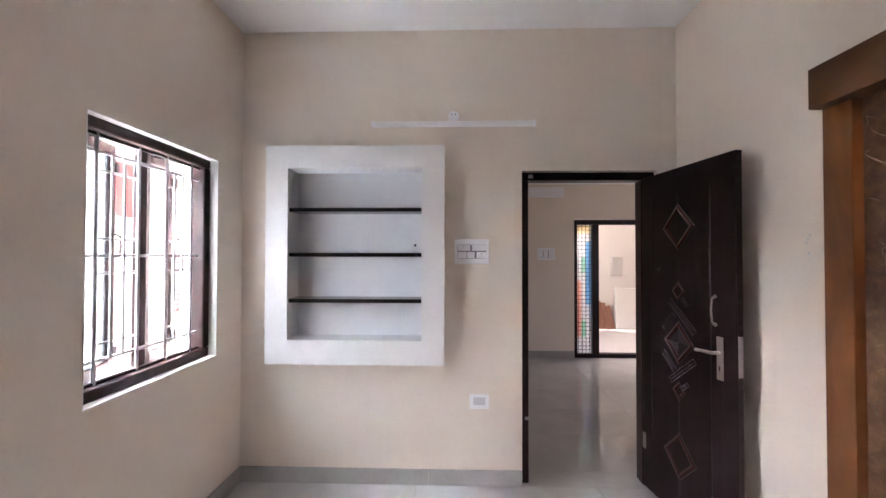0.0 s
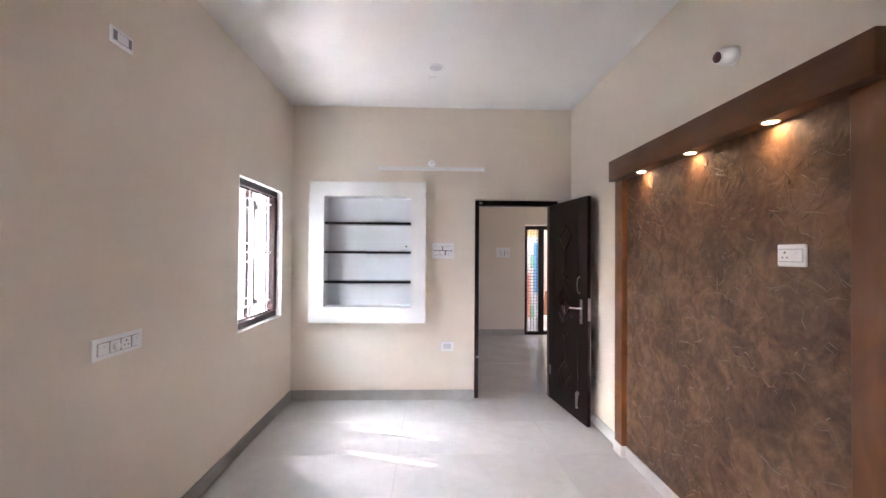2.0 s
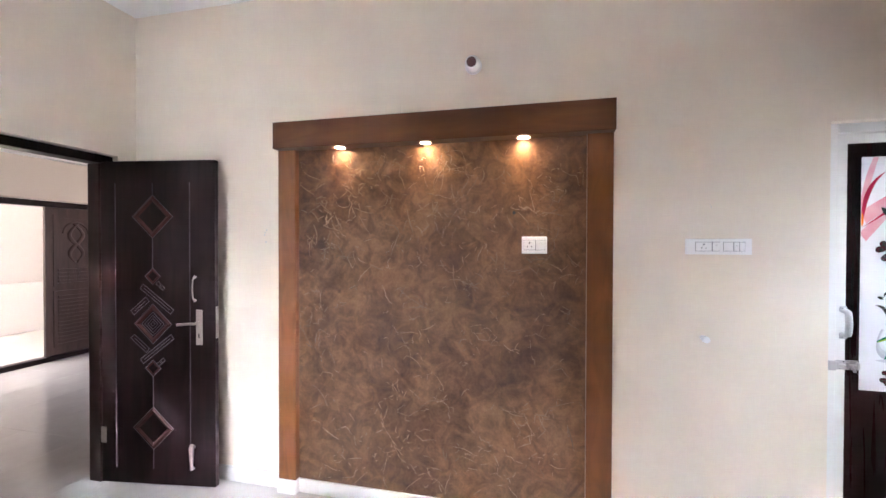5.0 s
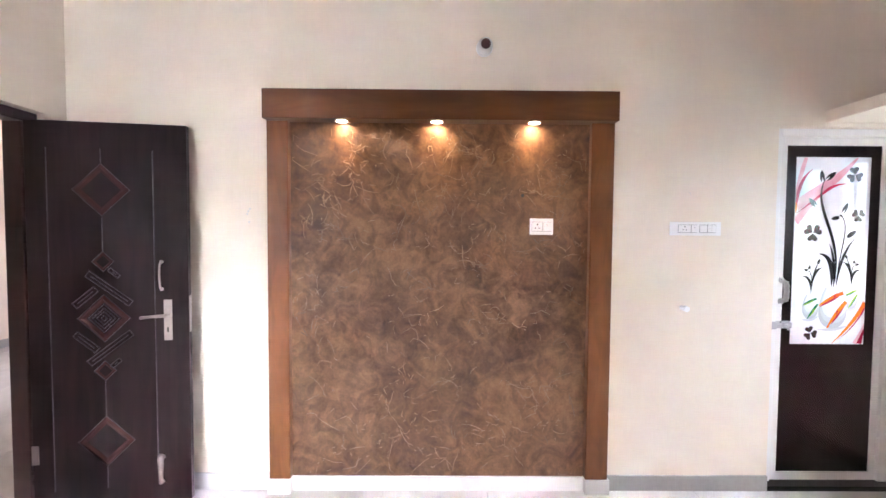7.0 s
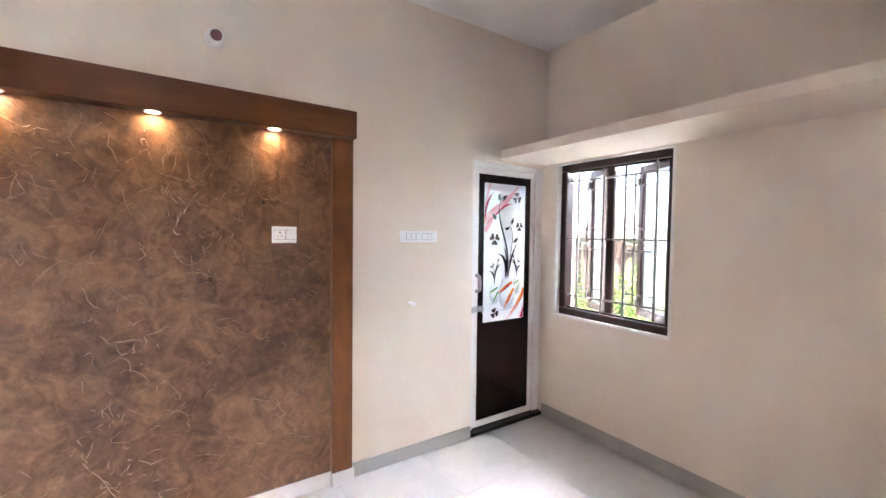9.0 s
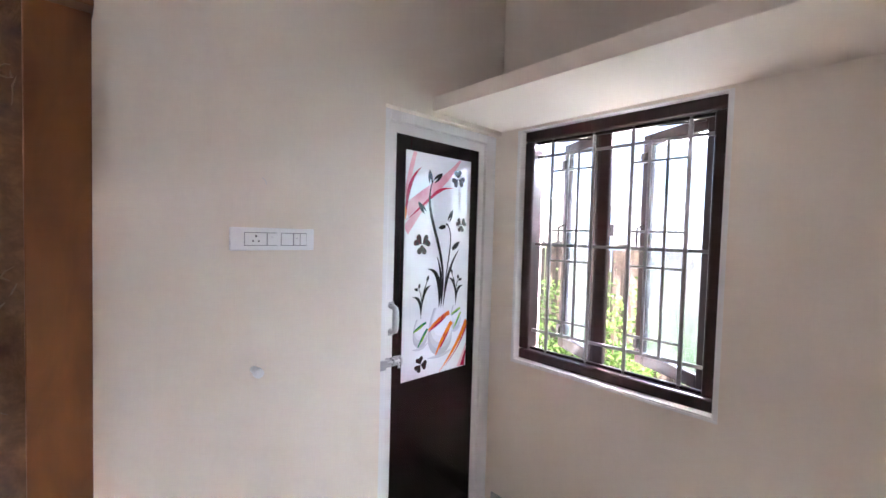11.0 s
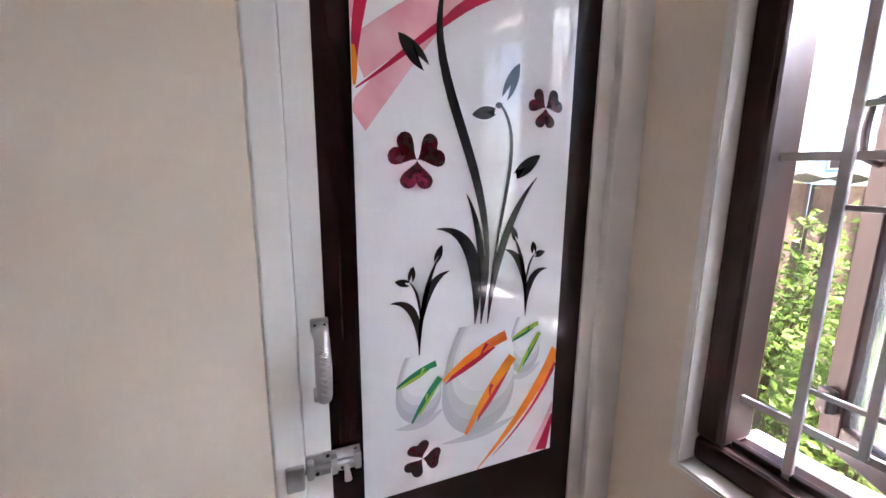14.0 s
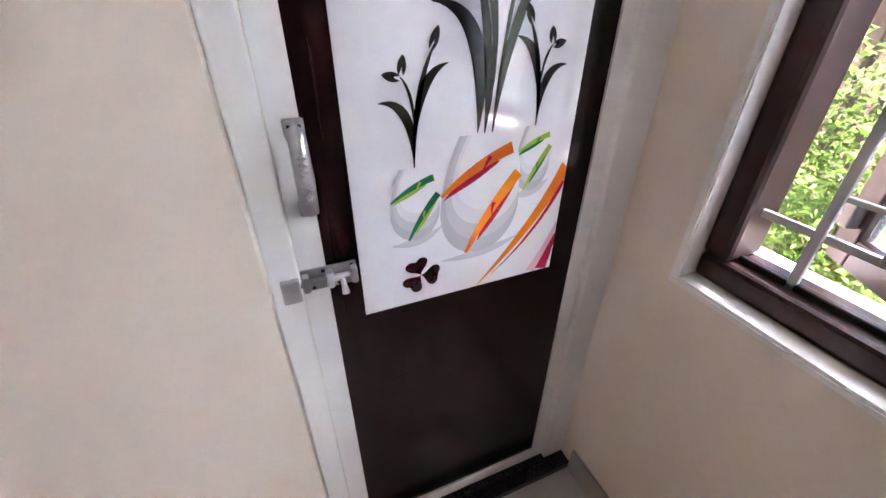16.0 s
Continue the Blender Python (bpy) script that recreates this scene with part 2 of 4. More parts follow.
PAVING = material("pale_concrete_paving", (0.56, 0.54, 0.51), 0.85, blotch=(1.2, 0.2), grain=(30, 0.1), bump=(25, 0.003))
IRON = material("dark_iron_paint", (0.05, 0.04, 0.04), 0.5, grain=(40, 0.2))
BOARD = wood("reddish_plank", (0.22, 0.10, 0.07), (0.36, 0.19, 0.13), 0.6, (4, 4, 0.6))
FENCE = material("weathered_sheet", (0.19, 0.145, 0.115), 0.9, blotch=(2.5, 0.5), grain=(25, 0.3), bump=(30, 0.004), per_object=0.25)
SHEETTOP = material("grey_cement_sheet", (0.36, 0.35, 0.34), 0.85, blotch=(3, 0.3), grain=(30, 0.15))
GRASS = material("rough_grass_ground", (0.13, 0.20, 0.05), 0.95, blotch=(1.5, 0.5), grain=(25, 0.4), bump=(20, 0.03), second=(0.12, 0.10, 0.06))
LEAF = material("fresh_green_leaves", (0.11, 0.22, 0.035), 0.5, blotch=(4, 0.4), grain=(20, 0.2))
LEAF2 = material("dark_green_leaves", (0.05, 0.11, 0.03), 0.5, blotch=(4, 0.4), grain=(20, 0.2))
BARK = material("brown_stem", (0.12, 0.085, 0.05), 0.9, grain=(30, 0.4), bump=(30, 0.004))
CLOTH = material("pale_plastic_sack", (0.62, 0.62, 0.62), 0.5, blotch=(5, 0.2), grain=(30, 0.1))
STAIN = [glass("stained_" + n, c, 0.2, 0.6) for n, c in (("white", (0.9, 0.92, 0.95)), ("blue", (0.30, 0.60, 0.90)), ("green", (0.42, 0.82, 0.62)), ("coral", (0.92, 0.52, 0.44)), ("yellow", (0.95, 0.80, 0.50)))]


# ---- mesh helpers ----
def box(bm, x0, x1, y0, y1, z0, z1, bevel=0.0):
    vs = [bm.verts.new((x, y, z)) for x in (x0, x1) for y in (y0, y1) for z in (z0, z1)]
    fs = [bm.faces.new([vs[i] for i in q]) for q in ((0, 1, 3, 2), (4, 6, 7, 5), (0, 4, 5, 1), (2, 3, 7, 6), (0, 2, 6, 4), (1, 5, 7, 3))]
    if bevel:
        bmesh.ops.bevel(bm, geom=list({e for f in fs for e in f.edges}), offset=bevel, segments=2, affect="EDGES", profile=0.5)
    return bm


def boxes(*rows, bevel=0.0):
    bm = bmesh.new()
    for r in rows:
        box(bm, *r, bevel=bevel)
    return bm


def tube(bm, points, radius, sides=10, closed_ends=True):
    """A round bar through points; radius a number or one for each point."""
    pts = [Vector(p) for p in points]
    rad = radius if isinstance(radius, (list, tuple)) else [radius] * len(pts)
    rings, side = [], None
    for i, p in enumerate(pts):
        way = (pts[min(i + 1, len(pts) - 1)] - pts[max(i - 1, 0)]).normalized()
        if side is None:
            side = way.orthogonal().normalized()
        side = (side - way * side.dot(way)).normalized()
        up = way.cross(side)
        rings.append([bm.verts.new(p + rad[i] * (math.cos(a) * side + math.sin(a) * up)) for a in [2 * math.pi * k / sides for k in range(sides)]])
    for a, b in zip(rings, rings[1:]):
        for k in range(sides):
            bm.faces.new((a[k], a[(k + 1) % sides], b[(k + 1) % sides], b[k])).smooth = True
    if closed_ends:
        bm.faces.new(rings[0][::-1])
        bm.faces.new(rings[-1])
    return bm


def mesh_of(name, bm, mat):
    bmesh.ops.recalc_face_normals(bm, faces=bm.faces)
    me = bpy.data.meshes.new(name)
    bm.to_mesh(me)
    bm.free()
    me.materials.append(mat)
    return me


def part(name, bm, mat, parent, label=""):
    ob = new(name, mesh_of(name, bm, mat))
    ob.parent = parent
    return tagged(ob, label) if label else ob


def thing(name, label, category, m=None, group="", kind=""):
    ob = new(name)
    if m is not None:
        ob.matrix_world = m
    return tagged(ob, label, category, group, kind)


def structure(name, bm, mat, label, category):
    return tagged(new(name, mesh_of(name, bm, mat)), label, category, kind="structure")


def pierced(u_range, v_range, holes, place, depth):
    """A wall slab with rectangular holes; place(u, v, d) gives the point, d 0 (room side) or depth."""
    us = sorted({*u_range, *[h[0] for h in holes], *[h[1] for h in holes]})
    vs = sorted({*v_range, *[h[2] for h in holes], *[h[3] for h in holes]})
    solid = {}
    for i in range(len(us) - 1):
        for j in range(len(vs) - 1):
            u, v = (us[i] + us[i + 1]) / 2, (vs[j] + vs[j + 1]) / 2
            solid[i, j] = not any(h[0] < u < h[1] and h[2] < v < h[3] for h in holes)
    bm, seen = bmesh.new(), {}

    def vert(i, j, d):
        if (i, j, d) not in seen:
            seen[i, j, d] = bm.verts.new(place(us[i], vs[j], depth * d))
        return seen[i, j, d]

    for (i, j), full in solid.items():
        if not full:
            continue
        for d in (0, 1):
            bm.faces.new([vert(i, j, d), vert(i + 1, j, d), vert(i + 1, j + 1, d), vert(i, j + 1, d)])
        for di, dj, a, b in ((-1, 0, (0, 0), (0, 1)), (1, 0, (1, 0), (1, 1)), (0, -1, (0, 0), (1, 0)), (0, 1, (0, 1), (1, 1))):
            if not solid.get((i + di, j + dj), False):
                bm.faces.new([vert(i + a[0], j + a[1], 0), vert(i + b[0], j + b[1], 0), vert(i + b[0], j + b[1], 1), vert(i + a[0], j + a[1], 1)])
    return bm


# ---- the room's shell ----
WIN_W = (1.758, 2.656, 0.917, 2.110)
WIN_S = (0.735, 1.660, 0.892, 2.110)
DOOR_N = (0.768, 1.663, 0.0, 2.10)
DOOR_E = (-1.82, -1.050, 0.0, 2.10)
NICHE_X, NICHE_Z = (-0.790, 0.100), (0.972, 2.110)
structure("wall_west", pierced((YS - 0.23, YN + 0.2), (0, H + 0.15), [WIN_W], lambda u, v, d: (XW - d, u, v), 0.23), CREAM, "cream painted plaster wall with a barred window", "wall")
# the hole at x 3.7 to 4.7 is unseen, added for the hall's fill lamp
structure("wall_north", pierced((XW, 6.0), (0, H + 0.15), [DOOR_N, (3.7, 4.7, 0.9, 2.1), (NICHE_X[0] - 0.02, NICHE_X[1] + 0.02, NICHE_Z[0] - 0.02, NICHE_Z[1] + 0.02)], lambda u, v, d: (u, YN + d, v), 0.2), CREAM, "cream painted plaster wall with a doorway and shelf niche", "wall")
structure("wall_east", pierced((YS, YN), (0, H + 0.15), [DOOR_E], lambda u, v, d: (XE + d, u, v), 0.2), CREAM, "cream painted plaster wall behind the bronze panel", "wall")
structure("wall_south", pierced((XW, XE + 0.2), (0, H + 0.15), [WIN_S], lambda u, v, d: (u, YS - d, v), 0.23), CREAM, "cream painted plaster wall under a concrete loft", "wall")
structure("ceiling", boxes((XW, XE, YS, YN, H, H + 0.14)), CEIL, "smooth white painted ceiling", "ceiling")
structure("floor_base", boxes((XW - 0.2, XE + 0.2, YS - 0.2, YN, -0.12, -0.011), (-0.5, 6.1, YN, HY + 0.2, -0.12, -0.011)), GROUT, "grey grout bed under polished tiles", "floor")
loft = structure("loft_slab", boxes((XW, XE, YS, -1.311, 2.122, 2.188), bevel=0.004), CREAM, "cream painted concrete loft slab above the window", "loft")

# ---- hall beyond the door ----
UNIT = (2.11, 4.27, 0.0, 2.090)
structure("hall_wall_north", pierced((-0.4, 6.0), (0, 3.2), [UNIT], lambda u, v, d: (u, HY + d, v), 0.2), CREAM, "cream painted hall wall with the entrance unit", "wall")
structure("hall_wall_west", boxes((-0.6, -0.4, YN + 0.2, HY + 0.2, 0, 3.2)), CREAM, "cream painted plaster hall wall", "wall")
structure("hall_wall_east", boxes((6.0, 6.2, YN, HY + 0.2, 0, 3.2)), CREAM, "cream painted plaster hall wall", "wall")
structure("hall_ceiling", boxes((-0.4, 6.0, YN + 0.2, HY, 3.05, 3.2)), CEIL, "smooth white painted hall ceiling", "ceiling")
structure("hall_cornice", boxes((-0.4, 6.0, HY - 0.10, HY, 2.60, 2.64), bevel=0.004), WHITE, "white ledge along the hall wall", "cornice")


# ---- windows ----
def window(name, w, h, mid, bars, m, theta, bar_mat, label, d0):
    """A two-bay casement in a wall opening. Local x runs along the wall, y goes outward, z up; sashes hinge at the low-x side of each bay and swing out by theta."""
    win = tagged(new(name), label, "window", kind="structure")
    win.matrix_world = m
    f, d1 = 0.055, d0 + 0.100
    for n, b in (("frame_head", (0, w, d0, d1, h - f, h)), ("frame_foot", (0, w, d0, d1, 0, f)),
                 ("jamb", (0, f, d0, d1, f, h - f)), ("jamb", (w - f, w, d0, d1, f, h - f)), ("mullion", (mid - 0.030, mid + 0.030, d0 + 0.060, d1, f, h - f))):
        bm = boxes(b, bevel=0.011)
        part(n, bm, FRAMEWOOD, win)
    part("frame_bead", boxes((f, w - f, d0 + 0.03, d0 + 0.045, f, f + 0.014), (f, w - f, d0 + 0.03, d0 + 0.045, h - f - 0.014, h - f), bevel=0.003), DARKWOOD, win)
    part("sill", boxes((0, w, 0.145, 0.26, -0.02, 0.012), bevel=0.004), WHITE, win, "white painted outer window sill")
    # grille of flat bars in front of the sashes
    gy = d0 + 0.040
    g = part("grille", boxes(*[(f, w - f, gy, gy + 0.008, v * h - 0.007, v * h + 0.007) for v in (0.13, 0.510, 0.890)]), bar_mat, win, "painted steel window grille")
    bays = ((f, mid - 0.034), (mid + 0.034, w - f))
    for b in range(2):
        x0, x1 = bays[b]
        bay = x1 - x0
        xa, xb = bars[b][0], bars[b][-1]
        for x in (xa, xb):
            part("grille_bar", boxes((x - 0.008, x + 0.008, gy - 0.010, gy, f, h - f), bevel=0.002), bar_mat, g)
        for x in bars[b][1:-1]:
            part("grille_bar", boxes((x - 0.0065, x + 0.0065, gy - 0.008, gy, 0.13 * h, 0.890 * h), bevel=0.002), bar_mat, g)
        for v in (0.19, 0.445, 0.572, 0.822):
            part("grille_bar", boxes((xa, xb, gy - 0.006, gy + 0.002, v * h - 0.005, v * h + 0.005), bevel=0.002), bar_mat, g)
        # sash, hung to swing out
        sash = new("sash")
        sash.parent = win
        sash.matrix_local = pose(x0 + 0.004, d1 - 0.02, 0, 0, 0, theta[b])
        sw, sz0, sz1, s = bay + 0.0, f - 0.01, h - f + 0.01, 0.052
        for n, q in (("sash_stile", (0, s, 0, 0.035, sz0, sz1)), ("sash_stile", (sw - s, sw, 0, 0.035, sz0, sz1)), ("sash_rail", (s, sw - s, 0, 0.035, sz0, sz0 + 0.06)), ("sash_rail", (s, sw - s, 0, 0.035, sz1 - s, sz1))):
            part(n, boxes(q, bevel=0.004), FRAMEWOOD, sash)
        part("pane", boxes((s, sw - s, 0.014, 0.02, sz0 + 0.06, sz1 - s)), FROST, sash, "pebbled frosted glass pane")
        part("handle", tube(bmesh.new(), [(sw - 0.02, 0, 0.50 * h), (sw - 0.02, -0.03, 0.51 * h), (sw - 0.02, -0.034, 0.55 * h), (sw - 0.02, -0.03, 0.59 * h), (sw - 0.02, 0, 0.60 * h)], 0.006, 8), IRON, sash, "dark metal pull handle")
        for v in (0.12, 0.87):
            part("catch", boxes((sw - 0.04, sw - 0.01, -0.022, 0, v * h - 0.025, v * h + 0.025), bevel=0.004), IRON, sash, "dark metal sash catch")
        part("stay_arm", tube(bmesh.new(), [(0.05, -0.01, sz1 - 0.02), (0.20, -0.11, sz1 - 0.012)], 0.005, 6), IRON, sash)
    return win


window("window_1", 0.898, 1.193, 0.440, ((0.137, 0.220, 0.290, 0.372), (0.566, 0.632, 0.698, 0.765)), Matrix.Translation((XW, 1.758, 0.917)) @ Matrix.Rotation(radians(90), 4, "Z"), (SASH_W, SASH_W), BAR, "dark teak casement window with white grille, sashes ajar", 0.045)
window("window_2", 0.925, 1.218, 0.512, ((0.143, 0.224, 0.297, 0.370), (0.552, 0.628, 0.687, 0.775)), Matrix(((1, 0, 0, 0.735), (0, -1, 0, YS), (0, 0, 1, 0.892), (0, 0, 0, 1))), (30, 30), BAR2, "dark teak casement window with grey grille, sashes open outward", 0.042)
# white plastered reveals round both openings
def reveal(name, opening, point, deep, band=0.0):
    u0, u1, v0, v1 = opening
    bm = bmesh.new()
    for a0, a1, c0, c1 in ((u0, u1, v0 - 0.004, v0 + 0.003), (u1 - 0.004, u1 - 0.0005, v0 + 0.004, v1 - 0.004), (u0 + 0.0005, u0 + 0.004, v0 + 0.004, v1 - 0.004), (u0 + 0.004, u1 - 0.004, v1 - 0.004, v1 - 0.0005)):
        p, q = point(a0, c0, -0.002), point(a1, c1, deep)
        box(bm, *sorted((p[0], q[0])), *sorted((p[1], q[1])), *sorted((p[2], q[2])))
    if band:
        for a0, a1, c0, c1 in ((u0 - band, u1 + band, v0 - band, v0 - 0.0045), (u1 + 0.0005, u1 + band, v0 - 0.004, v1), (u0 - band, u0 - 0.0005, v0 - 0.004, v1)):
            p, q = point(a0, c0, -0.003), point(a1, c1, -0.0003)
            box(bm, *sorted((p[0], q[0])), *sorted((p[1], q[1])), *sorted((p[2], q[2])))
    structure(name, bm, WHITE, "white painted window reveal", "trim")


reveal("window_reveal_west", WIN_W, lambda u, v, d: (XW - d, u, v), 0.0445)
reveal("window_reveal_south", WIN_S, lambda u, v, d: (u, YS - d, v), 0.0415, 0.015)

# ---- room door ----
door_frame = tagged(new("door_1_frame"), "dark polished wooden door frame", "door frame", kind="structure")
for n, b in (("jamb", (0.772, 0.817, 2.978, 3.08, 0, 2.04)), ("jamb", (1.575, 1.660, 2.985, 3.08, 0, 2.04)), ("head", (0.772, 1.660, 2.978, 3.08, 2.04, 2.094))):
    part(n, boxes(b, bevel=0.005), FRAMEWOOD if n == "jamb" else DARKWOOD, door_frame)
part("strike_plate", boxes((0.815, 0.820, 3.0, 3.03, 0.98, 1.14), bevel=0.001), STEEL, door_frame)
part("bolt_keeper", boxes((0.793, 0.822, 2.972, 2.980, 0.425, 0.445), bevel=0.001), STEEL, door_frame, "small steel bolt keeper")
part("bolt_keeper", boxes((0.818, 0.848, 2.972, 2.980, 2.055, 2.078), bevel=0.001), STEEL, door_frame, "small steel bolt keeper")
DW, DH = 0.765, 2.040
HINGE = Vector((1.577, 2.975, 0.008))
# local x from the hinge to the free edge, local y out of the face that the room sees, z up
lx = Vector((math.cos(radians(-82.0)), math.sin(radians(-82.0)), 0))
ly = Vector((lx.y, -lx.x, 0))
leafm = Matrix(((lx.x, ly.x, 0, HINGE.x), (lx.y, ly.y, 0, HINGE.y), (0, 0, 1, HINGE.z), (0, 0, 0, 1)))
door = tagged(new("door_1"), "open dark wooden door with carved reddish diamonds", "door", kind="structure")
door.matrix_world = leafm
part("leaf", boxes((0, DW, -0.036, 0, 0, DH), bevel=0.003), DARKWOOD, door)


def diamond(bm, cx, cz, rw, rh, width, y0, y1):
    """A square ring stood on its corner, raised from y0 to y1."""
    k = 1 - width / min(rw, rh)
    outer, inner = [(rw, 0), (0, rh), (-rw, 0), (0, -rh)], [(rw * k, 0), (0, rh * k), (-rw * k, 0), (0, -rh * k)]
    mid = [((a + c) / 2, (b + d) / 2) for (a, b), (c, d) in zip(outer, inner)]
    loops = [[bm.verts.new((cx + x, y, cz + z)) for x, z in pts] for pts, y in ((outer, y0), (mid, y1), (inner, y0))]
    for a, b in zip(loops, loops[1:]):
        for i in range(4):
            bm.faces.new((a[i], a[(i + 1) % 4], b[(i + 1) % 4], b[i]))
    return bm


CX = 0.352
for cz, r, wd, deep in ((1.69, 0.135, 0.042, 0.007), (1.315, 0.052, 0.02, 0.004), (1.015, 0.125, 0.04, 0.008), (0.735, 0.052, 0.02, 0.004), (0.355, 0.135, 0.042, 0.007)):
    part("diamond_inlay", diamond(bmesh.new(), CX, cz, r, r, wd, 0.0, deep), INLAY, door, "reddish raised wooden diamond")
    part("groove_line", diamond(bmesh.new(), CX, cz, r + 0.004, r + 0.004, 0.006, 0.0, 0.004), GROOVE_SHEEN, door)
for r in (0.078, 0.058, 0.038, 0.018):
    part("groove_line", diamond(bmesh.new(), CX, 1.015, r, r, 0.006, 0.0, 0.005), GROOVE_SHEEN, door)


def bead(x0, z0, x1, z1):
    way = Vector((x1 - x0, 0, z1 - z0)).normalized()
    nrm = Vector((-way.z, 0, way.x)) * 0.003
    bm = bmesh.new()
    a, b = Vector((x0, 0, z0)), Vector((x1, 0, z1))
    rim = [bm.verts.new(p) for p in (a - nrm, b - nrm, b + nrm, a + nrm)]
    top = [bm.verts.new(p + Vector((0, 0.004, 0))) for p in (a, b)]
    for q in ((rim[0], rim[1], top[1], top[0]), (rim[2], rim[3], top[0], top[1]), (rim[1], rim[2], top[1]), (rim[3], rim[0], top[0])):
        bm.faces.new(q)
    part("groove_line", bm, GROOVE_SHEEN, door)


for x in (0.10, 0.60):
    bead(x, 0.10, x, 1.90)
for z0, z1 in ((1.83, 1.90), (1.37, 1.55), (0.495, 0.68), (0.10, 0.215)):
    bead(CX, z0, CX, z1)


def fret(x0, z0, x1, z1, half):
    """A long slanting frame of beads with a bead along its middle."""
    way = Vector((x1 - x0, z1 - z0)).normalized()
    n = Vector((-way.y, way.x)) * half
    a, b = Vector((CX + x0, z0)), Vector((CX + x1, z1))
    for o in (-1, 0, 1):
        e = way * (0.0 if o else 0.02)
        bead(*(a + n * o + e), *(b + n * o - e))
    bead(*(a - n), *(a + n))
    bead(*(b - n), *(b + n))


fret(-0.075, 1.252, 0.130, 1.092, 0.017)
fret(0.130, 0.936, -0.075, 0.776, 0.017)
fret(-0.138, 1.082, -0.035, 1.170, 0.017)
fret(-0.138, 0.934, -0.035, 0.846, 0.017)
fret(0.030, 1.275, 0.075, 1.235, 0.010)
fret(0.030, 0.755, 0.075, 0.793, 0.010)
# lock, lever, pull and door stop
part("lock_plate", boxes((0.642, 0.684, 0, 0.006, 0.89, 1.11), bevel=0.003), STEEL, door, "brushed steel lock plate")
part("keyhole", boxes((0.659, 0.667, 0.006, 0.0072, 0.935, 0.962)), HOLE, door)
part("lever", tube(bmesh.new(), [(0.663, 0.004, 1.03), (0.663, 0.05, 1.03), (0.645, 0.056, 1.031), (0.60, 0.056, 1.028), (0.552, 0.050, 1.022)], [0.009, 0.009, 0.009, 0.007, 0.009], 10), STEEL, door, "steel lever handle")
part("latch_plate", boxes((DW, DW + 0.003, -0.03, -0.006, 0.93, 1.13), bevel=0.001), STEEL, door, "steel latch plate")
part("pull_handle", tube(bmesh.new(), [(0.635, 0, 1.315), (0.635, 0.022, 1.30), (0.635, 0.028, 1.24), (0.635, 0.022, 1.18), (0.635, 0, 1.165)], [0.010, 0.0045, 0.005, 0.0045, 0.010], 10), STEEL, door, "polished steel pull handle")
part("door_stopper", tube(bmesh.new(), [(0.62, 0.006, 0.255), (0.62, 0.02, 0.25), (0.625, 0.026, 0.14), (0.628, 0.022, 0.12)], [0.02, 0.016, 0.009, 0.014], 10), STEEL, door, "steel foot-operated door stopper")
part("hinge", boxes((-0.004, 0.03, -0.036, 0.003, 0.25, 0.35), bevel=0.001), STEEL, door)

# ---- shelf niche ----
X0, X1, Z0, Z1, FY = -0.937, 0.248, 0.811, 2.257, 2.864
shelf = thing("wall_shelf", "white framed wall niche with three black shelves", "shelf")
part("surround", pierced((X0, X1), (Z0, Z1), [(*NICHE_X, *NICHE_Z)], lambda u, v, d: (u, FY + d, v), YN - FY - 0.001), WHITE, shelf)
part("niche_back", boxes((NICHE_X[0] - 0.015, NICHE_X[1] + 0.015, 3.06, 3.075, NICHE_Z[0] - 0.015, NICHE_Z[1] + 0.015)), NICHE, shelf)
for n, b in (("niche_side", (NICHE_X[0] - 0.015, NICHE_X[0], YN, 3.06, *NICHE_Z)), ("niche_side", (NICHE_X[1], NICHE_X[1] + 0.015, YN, 3.06, *NICHE_Z)),
             ("niche_top", (NICHE_X[0] - 0.015, NICHE_X[1] + 0.015, YN, 3.06, NICHE_Z[1], NICHE_Z[1] + 0.015)), ("niche_base", (NICHE_X[0] - 0.015, NICHE_X[1] + 0.015, YN, 3.06, NICHE_Z[0] - 0.015, NICHE_Z[0]))):
    part(n, boxes(b), NICHE, shelf)
for z in (1.82, 1.520, 1.214):
    part("shelf_board", boxes((NICHE_X[0] + 0.002, NICHE_X[1] - 0.002, FY + 0.02, 3.058, z, z + 0.026), bevel=0.003), BLACK, shelf, "polished black stone shelf board")
part("screw_hole", tube(bmesh.new(), [(0.04, 3.062, 1.60), (0.04, 3.0585, 1.60)], 0.009, 10), HOLE, shelf)


